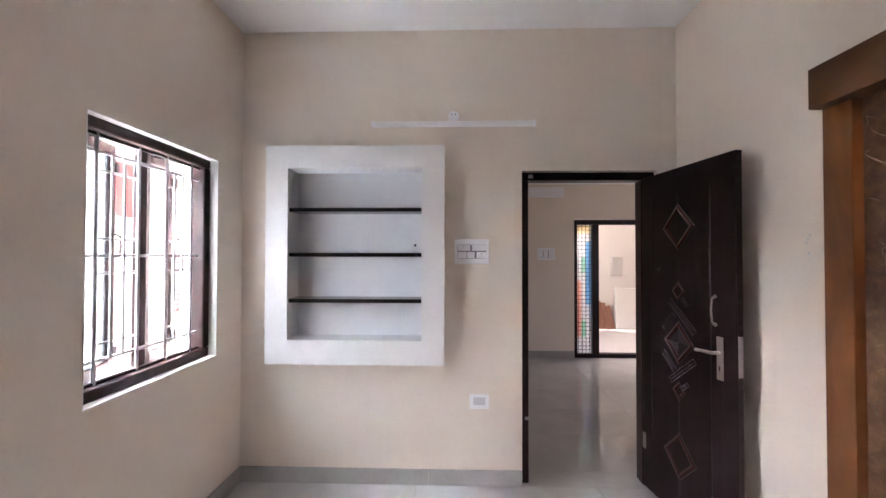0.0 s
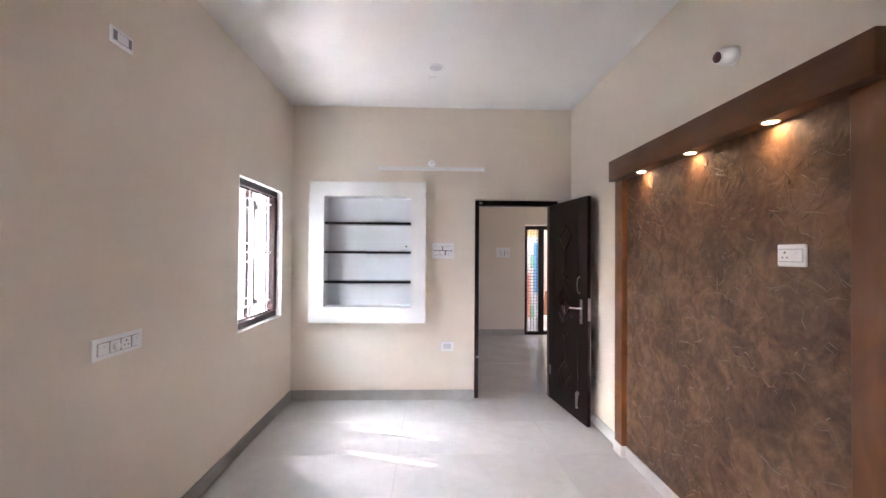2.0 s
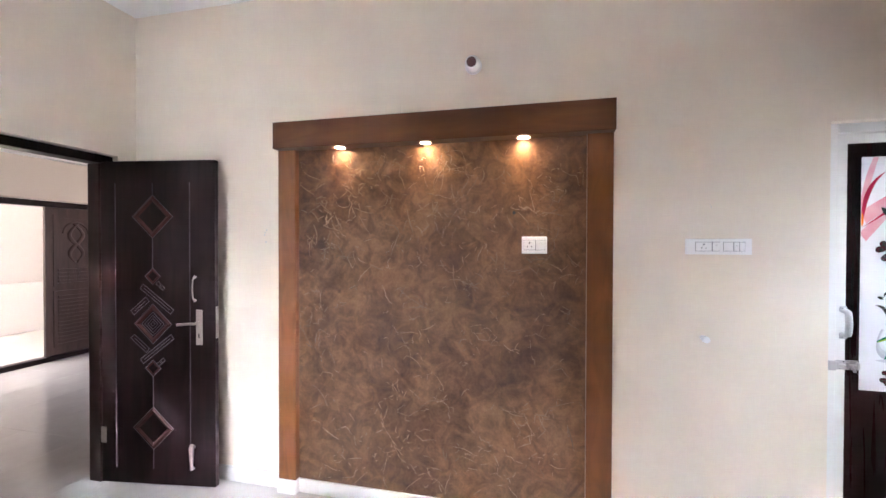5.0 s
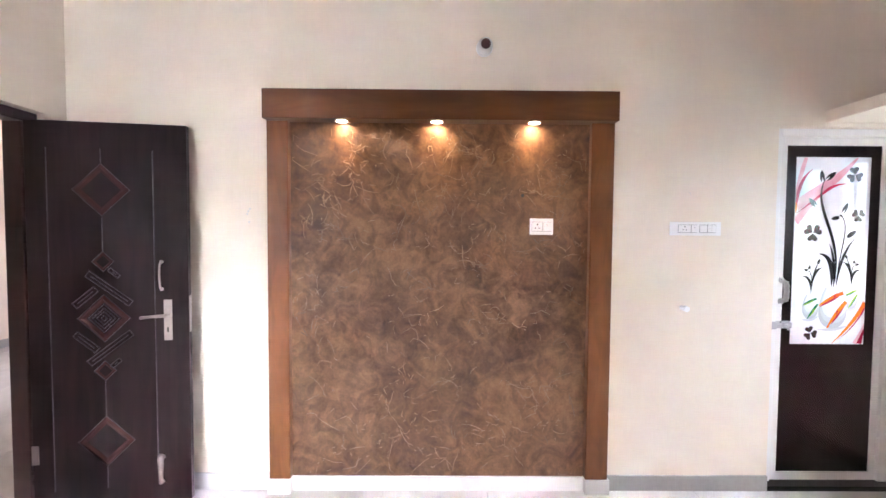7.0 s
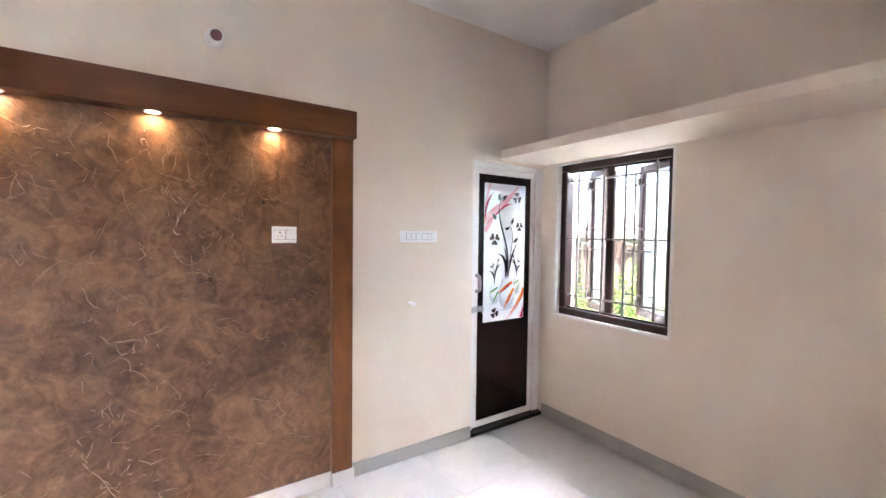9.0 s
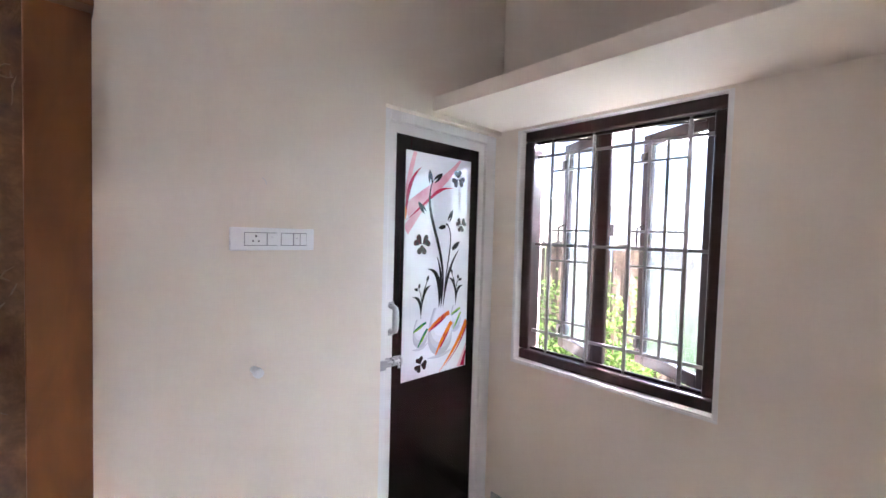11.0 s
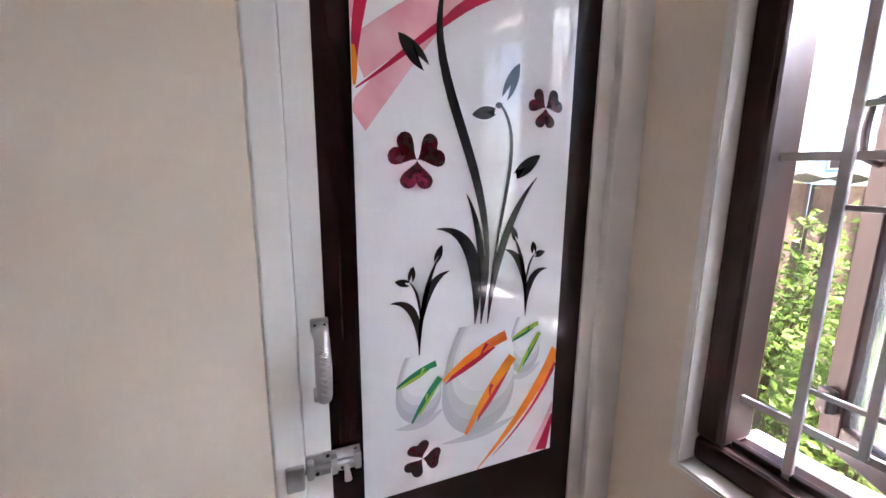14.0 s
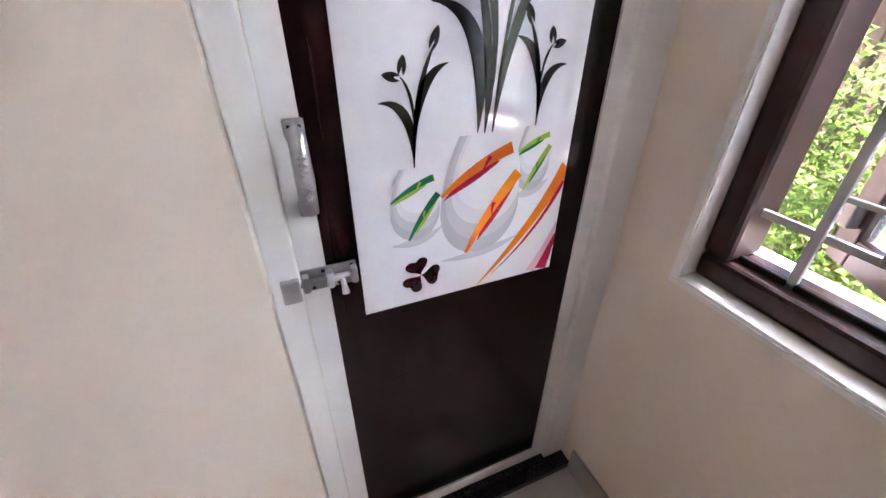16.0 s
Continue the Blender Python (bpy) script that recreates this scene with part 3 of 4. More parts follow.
# ---- switch plates and small fittings ----
def wall_plate(name, label, m, w, h, modules, category="switch plate", fields=((0, 1),)):
    """A plate; local x to the right, z up, y out of the wall. modules: (kind, x0, x1) in fractions of the inner field."""
    t = thing(name, label, category, m)
    part("cover", boxes((-w / 2, w / 2, 0, 0.011, -h / 2, h / 2), bevel=0.004), PLASTIC, t)
    iw, ih = w * 0.84, h * 0.56
    for a, b in fields:
        part("inner_frame", boxes((-iw / 2 + a * iw, -iw / 2 + b * iw, 0.010, 0.0118, -ih / 2 - 0.001, ih / 2 + 0.001)), GAP, t, "grey gap round the modules")
    for k, a, b, *rows in modules:
        lo, hi = rows or (0, 1)
        x0, x1, z0, z1 = -iw / 2 + a * iw + 0.001, -iw / 2 + b * iw - 0.001, -ih / 2 + lo * ih + 0.001, -ih / 2 + hi * ih - 0.001
        part("switch" if k == "switch" else "module", boxes((x0, x1, 0.012, 0.017 if k == "switch" else 0.0145, z0, z1), bevel=0.0015), PLASTIC, t)
        cx, cz = (x0 + x1) / 2, (z0 + z1) / 2
        s = min(x1 - x0, z1 - z0)
        if k == "socket":
            for dx, dz, r in ((0, 0.24, 0.09), (-0.22, -0.16, 0.07), (0.22, -0.16, 0.07)):
                part("pin_hole", tube(bmesh.new(), [(cx + dx * s, 0.0142, cz + dz * s), (cx + dx * s, 0.0152, cz + dz * s)], r * s, 10), HOLE, t)
        elif k == "knob":
            part("regulator_knob", tube(bmesh.new(), [(cx, 0.014, cz), (cx, 0.028, cz)], [0.36 * s, 0.3 * s], 16), PLASTIC, t)
        elif k == "switch":
            part("indicator", boxes((cx - 0.003, cx + 0.003, 0.0168, 0.0176, cz + 0.2 * s, cz + 0.24 * s)), HOLE, t)
    return t


SCR = (-0.546, 1.730)
GAP = material("grey_plate_gap", (0.22, 0.22, 0.23), 0.5)
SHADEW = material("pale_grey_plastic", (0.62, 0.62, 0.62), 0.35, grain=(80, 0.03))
def east(y, z):
    return Matrix(((0, -1, 0, XE), (-1, 0, 0, y), (0, 0, 1, z), (0, 0, 0, 1)))
def north(x, z):
    return Matrix(((1, 0, 0, x - 0.026), (0, -1, 0, YN), (0, 0, 1, z), (0, 0, 0, 1)))
def west(y, z):
    return Matrix(((0, 1, 0, XW), (1, 0, 0, y), (0, 0, 1, z), (0, 0, 0, 1)))
wall_plate("panel_socket", "white plastic socket plate on the bronze panel", Matrix.Translation((-0.006, 0, 0)) @ east(0.287, 1.525), 0.132, 0.092, (("socket", 0, 0.55), ("switch", 0.56, 1)), "socket")
wall_plate("switch_plate", "wide white plate with socket and two switches", east(-0.588, 1.520), 0.290, 0.078, (("socket", 0.088, 0.385), ("switch", 0.39, 0.527), ("module", 0.588, 0.765), ("switch", 0.77, 0.865), ("module", 0.87, 0.968)), fields=((0.086, 0.529), (0.586, 0.970)))
wall_plate("switch_plate", "white two-row switch plate beside the door", north(0.458, 1.556), 0.228, 0.163, (("switch", 0, 0.45, 0.55, 1), ("switch", 0.5, 1, 0.55, 1), ("switch", 0, 0.32, 0, 0.48), ("switch", 0.33, 0.6, 0, 0.48), ("socket", 0.66, 1, 0, 0.48)))
wall_plate("switch_plate", "white plate with fan regulator and socket", west(0.581, 1.097), 0.30, 0.095, (("switch", 0, 0.25), ("knob", 0.28, 0.52), ("socket", 0.54, 0.78), ("switch", 0.8, 1)))
wall_plate("cable_plate", "small white plate high on the wall", west(0.572, 2.495), 0.135, 0.075, (("module", 0.2, 0.8),), "cable plate")
tv = thing("cable_outlet", "small white recessed cable outlet box", "outlet", north(0.509, 0.558))
part("cover", pierced((-0.064, 0.064), (-0.048, 0.048), [(-0.04, 0.04, -0.026, 0.028)], lambda u, v, d: (u, 0.012 - d, v), 0.011), PLASTIC, tv)
part("recess", boxes((-0.04, 0.04, 0.0008, 0.004, -0.026, 0.028)), SHADEW, tv)
tl = thing("tube_light", "slim white tube light batten, unlit", "lamp", north(0.333, 2.414))
part("batten", boxes((-0.55, 0.55, 0, 0.024, -0.016, 0.018), bevel=0.004), PLASTIC, tl)
part("diffuser", boxes((-0.53, 0.53, 0.024, 0.034, -0.011, 0.012), bevel=0.004), WHITE, tl)
for s in (-0.54, 0.54):
    part("end_cap", boxes((s - 0.012, s + 0.012, 0.0, 0.036, -0.017, 0.019), bevel=0.003), PLASTIC, tl)
rose = thing("ceiling_rose", "round white wiring rose above the tube light", "fitting", north(0.335, 2.468))
part("body", tube(bmesh.new(), [(0, 0, 0), (0, 0.012, 0), (0, 0.020, 0)], [0.036, 0.034, 0.022], 20), PLASTIC, rose)
for dx in (-0.012, 0.012):
    part("screw", tube(bmesh.new(), [(dx, 0.018, 0.01), (dx, 0.022, 0.01)], 0.004, 8), HOLE, rose)
fan = thing("fan_box_cover", "round pale cover plate on the ceiling", "cover plate", Matrix.Translation((0.33, 2.0, H)))
part("disc", tube(bmesh.new(), [(0, 0, 0), (0, 0, -0.008), (0, 0, -0.012)], [0.055, 0.055, 0.045], 24), SHADEW, fan)
part("rim", tube(bmesh.new(), [(0.055 * math.cos(a), 0.055 * math.sin(a), -0.006) for a in [k * math.pi / 12 for k in range(25)]], 0.006, 6), PLASTIC, fan)
hook = thing("ceiling_wire", "short bent white wire hanging from the ceiling", "wire", Matrix.Translation((0.27, 2.17, H)))
part("wire", tube(bmesh.new(), [(0.06, 0.02, -0.002), (0.01, 0, -0.012), (0, 0, -0.02), (0, 0, -0.075)], 0.004, 6), PLASTIC, hook)
cctv = thing("security_camera", "small white dome camera with dark red lens", "camera", east(0.619, 2.513))
part("mount", tube(bmesh.new(), [(0, 0, 0), (0, 0.012, 0)], 0.046, 24), PLASTIC, cctv)
part("housing", tube(bmesh.new(), [(0, 0.012, 0), (0, 0.05, -0.004), (0, 0.075, -0.008), (0, 0.085, -0.01)], [0.042, 0.042, 0.036, 0.030], 24), PLASTIC, cctv)
part("lens", tube(bmesh.new(), [(0, 0.083, -0.01), (0, 0.090, -0.0104), (0, 0.097, -0.011), (0, 0.101, -0.011)], [0.027, 0.026, 0.018, 0.006], 20), LENS, cctv, "dark red glossy lens")
plug = thing("pipe_plug", "white plastic pipe stub with end plug", "pipe", east(-0.525, 1.070))
part("pipe", tube(bmesh.new(), [(0, 0, 0), (0, 0.035, 0)], 0.012, 14), PLASTIC, plug)
part("plug", tube(bmesh.new(), [(0, 0.035, 0), (0, 0.058, 0)], [0.017, 0.016], 8), PLASTIC, plug)
for k, (y, z) in enumerate(((1.93, 1.615), (1.945, 1.585), (1.94, 1.60), (1.935, 1.54))):
    mk = tagged(new("drill_mark", mesh_of("drill_mark", tube(bmesh.new(), [(XE - 0.0008, y, z), (XE + 0.002, y, z)], 0.006, 7), SHADEW)), "small chipped drill mark in the wall paint", "mark")

scratch = tagged(new("wall_scratch", mesh_of("wall_scratch", tube(bmesh.new(), [(XE - 0.0006, SCR[0], SCR[1]), (XE - 0.0008, SCR[0] - 0.010, SCR[1] - 0.006), (XE - 0.0006, SCR[0] - 0.016, SCR[1] - 0.022)], 0.0012, 5), SHADEW)), "fine curved scratch in the wall paint", "mark")
stop = thing("door_catch", "white wall-mounted door catch near the floor", "door catch", east(2.30, 0.055))
part("base", tube(bmesh.new(), [(0, 0.011, 0), (0, 0.018, 0)], 0.024, 16), PLASTIC, stop)
part("cup", tube(bmesh.new(), [(0, 0.018, 0), (0, 0.055, 0)], [0.016, 0.019], 16), PLASTIC, stop)

# ---- bronze feature panel ----
tvp = thing("feature_panel", "brown framed bronze textured plaster wall panel", "wall panel")
PX = XE - 0.006
part("plaster_field", boxes((PX, XE - 0.001, 0.020, 1.702, 0.084, 2.098)), PLASTER, tvp, "bronze trowelled plaster")
# crests left by the trowel: tapered, wandering, forked, in loose clusters
rnd = random.Random(21)
crests = bmesh.new()


def crest(y, z, way, length, bend, width, rise):
    n = max(4, int(length / 0.009))
    rows = []
    for i in range(n + 1):
        f = i / n
        k = math.sin(math.pi * min(1, 0.06 + 0.94 * f)) ** 0.6 * rnd.uniform(0.55, 1.1)
        nrm = (-math.sin(way), math.cos(way))
        y_in, z_in = min(max(y, 0.034), 1.69), min(max(z, 0.095), 2.09)
        rows.append([crests.verts.new((PX - h, y_in + nrm[0] * o * k, z_in + nrm[1] * o * k)) for o, h in ((-width, -0.0004), (width * 0.25, rise * k), (width * 0.8, -0.0004))])
        y, z = y + math.cos(way) * length / n, z + math.sin(way) * length / n
        way += bend / n + rnd.gauss(0, 0.06) + (rnd.gauss(0, 0.9) if rnd.random() < 0.16 else 0)
    for p, q in zip(rows, rows[1:]):
        for j in (0, 1):
            crests.faces.new((p[j], p[j + 1], q[j + 1], q[j]))
    return y, z, way


for _ in range(165):
    cy, cz, lean = rnd.uniform(0.06, 1.66), rnd.uniform(0.12, 2.05), rnd.uniform(0, 6.28)
    for _ in range(rnd.choice((1, 2, 2, 3, 4, 6))):
        y, z = cy + rnd.gauss(0, 0.045), cz + rnd.gauss(0, 0.045)
        size = rnd.choice((0.025, 0.04, 0.05, 0.07, 0.10, 0.15))
        end = crest(y, z, lean + rnd.gauss(0, 0.8), size, rnd.gauss(0, 0.6), rnd.uniform(0.0025, 0.0055), rnd.uniform(0.0010, 0.0026))
        if rnd.random() < 0.4:
            crest(end[0], end[1], end[2] + rnd.choice((-1, 1)) * rnd.uniform(0.6, 1.6), size * 0.5, rnd.gauss(0, 0.9), 0.0035, 0.0025)
ridge = part("trowel_relief", crests, CREST_LIT, tvp, "thin raised trowel crests")
tagged(ridge, "thin raised trowel crests", kind="stuff")
for y0, y1 in ((1.698, 1.815), (-0.103, 0.023)):
    part("pilaster", boxes((XE - 0.046, XE - 0.0005, y0, y1, 0.086, 2.096), bevel=0.003), RUST, tvp, "brown painted pilaster")
part("pelmet", boxes((XE - 0.095, XE - 0.0005, -0.106, 1.819, 2.097, 2.254), bevel=0.003), RUSTH, tvp, "dark brown painted pelmet")
part("nail_hole", tube(bmesh.new(), [(PX - 0.0008, 0.395, 1.700), (PX + 0.002, 0.395, 1.700)], 0.010, 7), HOLE, tvp)
for y in (1.400, 0.880, 0.345):
    sl = thing("spotlight", "small round warm recessed spotlight, lit", "lamp", Matrix.Translation((XE - 0.052, y, 2.097)), group="pelmet spotlights")
    part("rim", tube(bmesh.new(), [(0.032 * math.cos(a), 0.032 * math.sin(a), -0.003) for a in [k * math.pi / 12 for k in range(25)]], 0.005, 8), STEEL, sl)
    part("lamp_disc", tube(bmesh.new(), [(0, 0, 0), (0, 0, -0.004)], 0.028, 24), LED, sl, "glowing warm lamp disc")
    lamp("spot_lamp", "SPOT", look((XE - 0.052, y, 2.086), (XE - 0.0, y, 1.93)), SPOT, (1.0, 0.50, 0.02), spot=radians(80))

# ---- bathroom door ----
bf = tagged(new("door_2_frame"), "white door frame beside the window wall", "door frame", kind="structure")
for n, b in (("jamb", (XE + 0.035, XE + 0.10, -1.1005, -1.052, 0.03, 2.0975)), ("jamb", (XE + 0.035, XE + 0.10, -1.8195, -1.7415, 0.03, 2.0975)), ("head", (XE + 0.035, XE + 0.10, -1.7415, -1.1005, 2.052, 2.0975))):
    part(n, boxes(b, bevel=0.004), PVC, bf)
# unseen panel added to stop daylight showing through the door's gaps
structure("door_backing", boxes((XE + 0.13, XE + 0.19, -1.8195, -1.0505, 0.029, 2.0995)), CREAM, "plain panel added behind the door against light leaks", "wall")
structure("threshold", boxes((XE - 0.012, XE + 0.19, -1.8185, -1.0515, 0.0, 0.028), bevel=0.003), GRANITE, "polished black granite door threshold", "threshold")
bd = tagged(new("door_2"), "closed dark laminate door with printed floral panel", "door", kind="structure")
LXP = XE + 0.058
part("edge_trim", pierced((-1.7395, -1.1025), (0.032, 2.050), [(-1.702, -1.147, 0.08, 2.006)], lambda u, v, d: (LXP - 0.006 + d, u, v), 0.036), PVC, bd, "white plastic edge trim")
part("leaf", boxes((LXP, LXP + 0.024, -1.702, -1.147, 0.08, 2.006)), LAMINATE, bd, "dark wenge laminate")
KP = 0.963
panel = part("printed_panel", boxes((LXP - 0.0022, LXP - 0.0004, -1.206 - 0.452 * KP, -1.206, 0.847, 0.847 + 1.135 * KP)), PRINT, bd, "glossy white printed floral panel")


def flat(points, lift, mat, name):
    """A flat print on the panel: outline in metres from the panel's lower left corner."""
    bm = bmesh.new()
    k = sum((points[i - 1][0] * p[1] - p[0] * points[i - 1][1]) for i, p in enumerate(points))
    vs = [bm.verts.new((LXP - 0.0022 - lift, -1.206 - u * KP, 0.847 + v * KP)) for u, v in (points if k > 0 else points[::-1])]
    f = bm.faces.new(vs)
    bmesh.ops.triangulate(bm, faces=[f])
    me = bpy.data.meshes.new(name)
    for q in bm.faces:
        if q.normal.x > 0:
            q.normal_flip()
    bm.to_mesh(me)
    bm.free()
    me.materials.append(mat)
    ob = new(name, me)
    ob.parent = panel
    return ob


def bezier(p, n=18):
    out = []
    for k in range(n + 1):
        t = k / n
        q = [Vector(a) for a in p]
        while len(q) > 1:
            q = [a.lerp(b, t) for a, b in zip(q, q[1:])]
        out.append(q[0])
    return out


def stroke(p, w0, w1, lift, mat, name, belly=0.0):
    """A ribbon along a bezier, its half width going from w0 to w1 with a belly in the middle."""
    c = bezier(p)
    a, b = [], []
    for i, q in enumerate(c):
        t = i / (len(c) - 1)
        way = (c[min(i + 1, len(c) - 1)] - c[max(i - 1, 0)]).normalized()
        s = Vector((-way.y, way.x)) * max(w0 + (w1 - w0) * t + belly * math.sin(math.pi * t), 0.0003)
        lim = lambda v: (min(max(v.x, 0.0005), 0.4515), min(max(v.y, 0.0005), 1.1345))
        a.append(lim(q + s))
        b.append(lim(q - s))
    bm = bmesh.new()
    va = [[bm.verts.new((LXP - 0.0022 - lift, -1.206 - u * KP, 0.847 + v * KP)) for u, v in side] for side in (a, b)]
    for i in range(len(c) - 1):
        bm.faces.new((va[0][i], va[0][i + 1], va[1][i + 1], va[1][i]))
    for q in bm.faces:
        q.normal_update()
        if q.normal.x > 0:
            q.normal_flip()
    me = bpy.data.meshes.new(name)
    bm.to_mesh(me)
    bm.free()
    me.materials.append(mat)
    ob = new(name, me)
    ob.parent = panel
    return ob


def leaf_print(base, tip, width, lift=0.0012):
    """A pointed leaf with a slit let in at its base."""
    b, d = Vector(base), Vector(tip) - Vector(base)
    n = Vector((-d.y, d.x)).normalized() * width
    rim = [(k / 10, math.sin(math.pi * (0.12 + 0.88 * k / 10)) ** 0.75) for k in range(10)]
    up = [b + d * t + n * w for t, w in rim]
    down = [b + d * t - n * w for t, w in rim[::-1]]
    flat([(p.x, p.y) for p in up + [b + d] + down + [b + d * 0.42 - n * 0.05]], lift, INK, "leaf_print")


def clover(cx, cz, r, turn=0.0):
    for k in range(3):
        a0 = radians(turn + 90 + 120 * k)
        ax, ay = Vector((math.cos(a0), math.sin(a0))), Vector((-math.sin(a0), math.cos(a0)))
        pts = []
        for i in range(28):
            s = 2 * math.pi * i / 28
            hx = 16 * math.sin(s) ** 3
            hy = 13 * math.cos(s) - 5 * math.cos(2 * s) - 2 * math.cos(3 * s) - math.cos(4 * s)
            q = Vector((cx, cz)) + ax * r * (0.0 + (hy + 17) / 30) + ay * r * hx / 27
            pts.append((q.x, q.y))
        flat(pts, 0.0012, MAROON, "clover_petal")


def vase(cx, z0, z1, half, lift, stripe, under, up, down):
    """An egg-shaped vase; up and down are the ends of its two stripes."""
    h = z1 - z0
    pts = []
    for i in range(33):
        t = i / 32
        w = math.sqrt(max(0.0, 1 - ((0.40 - t) / 0.40) ** 2)) if t < 0.40 else 1 - 0.42 * ((t - 0.40) / 0.60) ** 2
        pts.append((half * max(w, 0.02), z0 + h * t))
    for k, mt in enumerate((SHADE, VASE, VASE2, PRINT)):
        sc, dx = 1 - 0.07 * k, half * 0.06 * k
        side = [(w * sc, z1 - (z1 - z) * (1 - 0.13 * k)) for w, z in pts]
        flat([(cx + dx + w, z) for w, z in side] + [(cx + dx - w, z) for w, z in reversed(side)], lift + 0.0001 * k, mt, "vase_print")
    stroke([(cx - half * 1.0, z0 - 0.004), (cx + half * 0.2, z0 - 0.012), (cx + half * 1.1, z0 + 0.020)], 0.001, 0.001, lift - 0.0003, VASE, "shadow_print", 0.009)
    for k, (p, q) in enumerate((up, down)):
        p, q = Vector(p), Vector(q)
        d = q - p
        n = Vector((-d.y, d.x)) * (0.10 if k == 0 else -0.07)
        wide = half * 0.14
        stroke([p, (p + q) / 2 + n, q], *((wide * 0.3, wide) if k == 0 else (wide, wide * 0.35)), lift + 0.0006, stripe, "stripe_print", wide * 0.12)
        m = Vector((half * 0.05, -h * 0.03))
        stroke([p + m, (p + q) / 2 + n + m * 1.6, p.lerp(q, 0.8) + m], 0.0006, 0.0006, lift + 0.0005, under, "stripe_print", wide * 0.8)
        s0 = p.lerp(q, 0.72 if k == 0 else 0.38) + n * 0.7
        stroke([s0, s0 + Vector((-half * 0.10, -h * 0.05)), s0 + Vector((-half * (0.22 if k == 0 else 0.02), -h * 0.13))], wide * 0.4, 0.0004, lift + 0.0009, under, "stripe_print")


# ribbons
stroke([(0.058, 1.1345), (0.024, 1.03), (0.003, 0.90)], 0.010, 0.008, 0.0003, PINK, "ribbon_print", 0.004)
stroke([(0.097, 1.062), (0.028, 1.01), (0.012, 0.93), (0.003, 0.82)], 0.0005, 0.004, 0.0006, RED, "ribbon_print", 0.008)
stroke([(0.370, 1.1345), (0.25, 0.985), (0.12, 0.935), (0.002, 0.835)], 0.006, 0.030, 0.0003, PINK, "ribbon_print", 0.010)
stroke([(0.190, 0.940), (0.12, 0.885), (0.06, 0.815), (0.002, 0.742)], 0.0005, 0.024, 0.0005, PINK, "ribbon_print", 0.004)
stroke([(0.315, 0.977), (0.22, 0.985), (0.14, 0.89), (0.006, 0.796)], 0.0005, 0.0012, 0.0008, RED, "ribbon_print", 0.006)
stroke([(0.315, 0.977), (0.24, 0.975), (0.20, 0.955), (0.16, 0.918)], 0.0005, 0.001, 0.0009, RED, "ribbon_print", 0.006)
stroke([(0.003, 0.862), (0.006, 0.83), (0.004, 0.80)], 0.003, 0.002, 0.0009, ORANGE, "ribbon_print", 0.003)
stroke([(0.452, 0.262), (0.40, 0.14), (0.253, 0.002)], 0.014, 0.001, 0.0004, ORANGE, "ribbon_print", 0.003)
stroke([(0.452, 0.225), (0.395, 0.105), (0.29, 0.025)], 0.005, 0.0005, 0.0007, RED, "ribbon_print", 0.001)
stroke([(0.452, 0.125), (0.43, 0.06), (0.395, 0.002)], 0.004, 0.013, 0.0004, PINK, "ribbon_print")
stroke([(0.452, 0.095), (0.44, 0.05), (0.424, 0.002)], 0.003, 0.016, 0.0007, RED, "ribbon_print")
# tall plant
stroke([(0.177, 1.008), (0.108, 0.87), (0.20, 0.74), (0.30, 0.60), (0.252, 0.348)], 0.0015, 0.0012, 0.0012, INK, "stem_print", 0.0085)
stroke([(0.281, 0.788), (0.350, 0.72), (0.275, 0.58), (0.268, 0.348)], 0.0025, 0.0012, 0.0012, INK, "stem_print", 0.0022)
stroke([(0.374, 0.650), (0.285, 0.555), (0.268, 0.348)], 0.0005, 0.0012, 0.0012, INK, "blade_print", 0.008)
stroke([(0.213, 0.619), (0.262, 0.53), (0.252, 0.348)], 0.0005, 0.0012, 0.0012, INK, "blade_print", 0.007)
stroke([(0.151, 0.553), (0.235, 0.555), (0.247, 0.45), (0.238, 0.350)], 0.0005, 0.001, 0.0012, INK, "blade_print", 0.013)
for b, t, w in (((0.161, 0.986), (0.151, 1.058), 0.015), ((0.180, 0.998), (0.241, 1.048), 0.015), ((0.131, 0.838), (0.080, 0.890), 0.015), ((0.290, 0.797), (0.321, 0.865), 0.013), ((0.272, 0.774), (0.221, 0.765), 0.012), ((0.321, 0.652), (0.379, 0.695), 0.014)):
    leaf_print(b, t, w)
flat([(0.279 + 0.005 * math.cos(k * 0.7) * (1 + k % 2), 0.785 + 0.006 * math.sin(k * 0.7)) for k in range(9)], 0.0013, INK, "knot_print")
# small plants, the second leaning the other way
for bx, bz, sx, k in ((0.116, 0.300, 1, 1.0), (0.361, 0.351, -1, 0.90)):
    q = lambda u, v: (bx + sx * u * k, bz + v * k)
    stroke([q(0, 0), q(0.002, 0.13), q(0.04, 0.197)], 0.0008, 0.001, 0.0012, INK, "stem_print", 0.004)
    stroke([q(0.064, 0.169), q(0.012, 0.158), q(0.004, 0.06)], 0.0004, 0.002, 0.0012, INK, "blade_print", 0.007)
    stroke([q(-0.057, 0.115), q(0.0, 0.12), q(0, 0.02)], 0.0004, 0.002, 0.0012, INK, "blade_print", 0.007)
    stroke([q(-0.018, 0.152), q(0.002, 0.13), q(0.003, 0.07)], 0.001, 0.0015, 0.0012, INK, "stem_print", 0.0015)
    for b, t in ((q(0.034, 0.188), q(0.047, 0.222)), (q(-0.018, 0.150), q(-0.048, 0.157)), (q(-0.017, 0.154), q(-0.012, 0.184))):
        leaf_print(b, t, 0.0075)
vase(0.115, 0.154, 0.302, 0.049, 0.0015, GREEN, LIME, ((0.068, 0.240), (0.152, 0.279)), ((0.161, 0.246), (0.100, 0.156)))
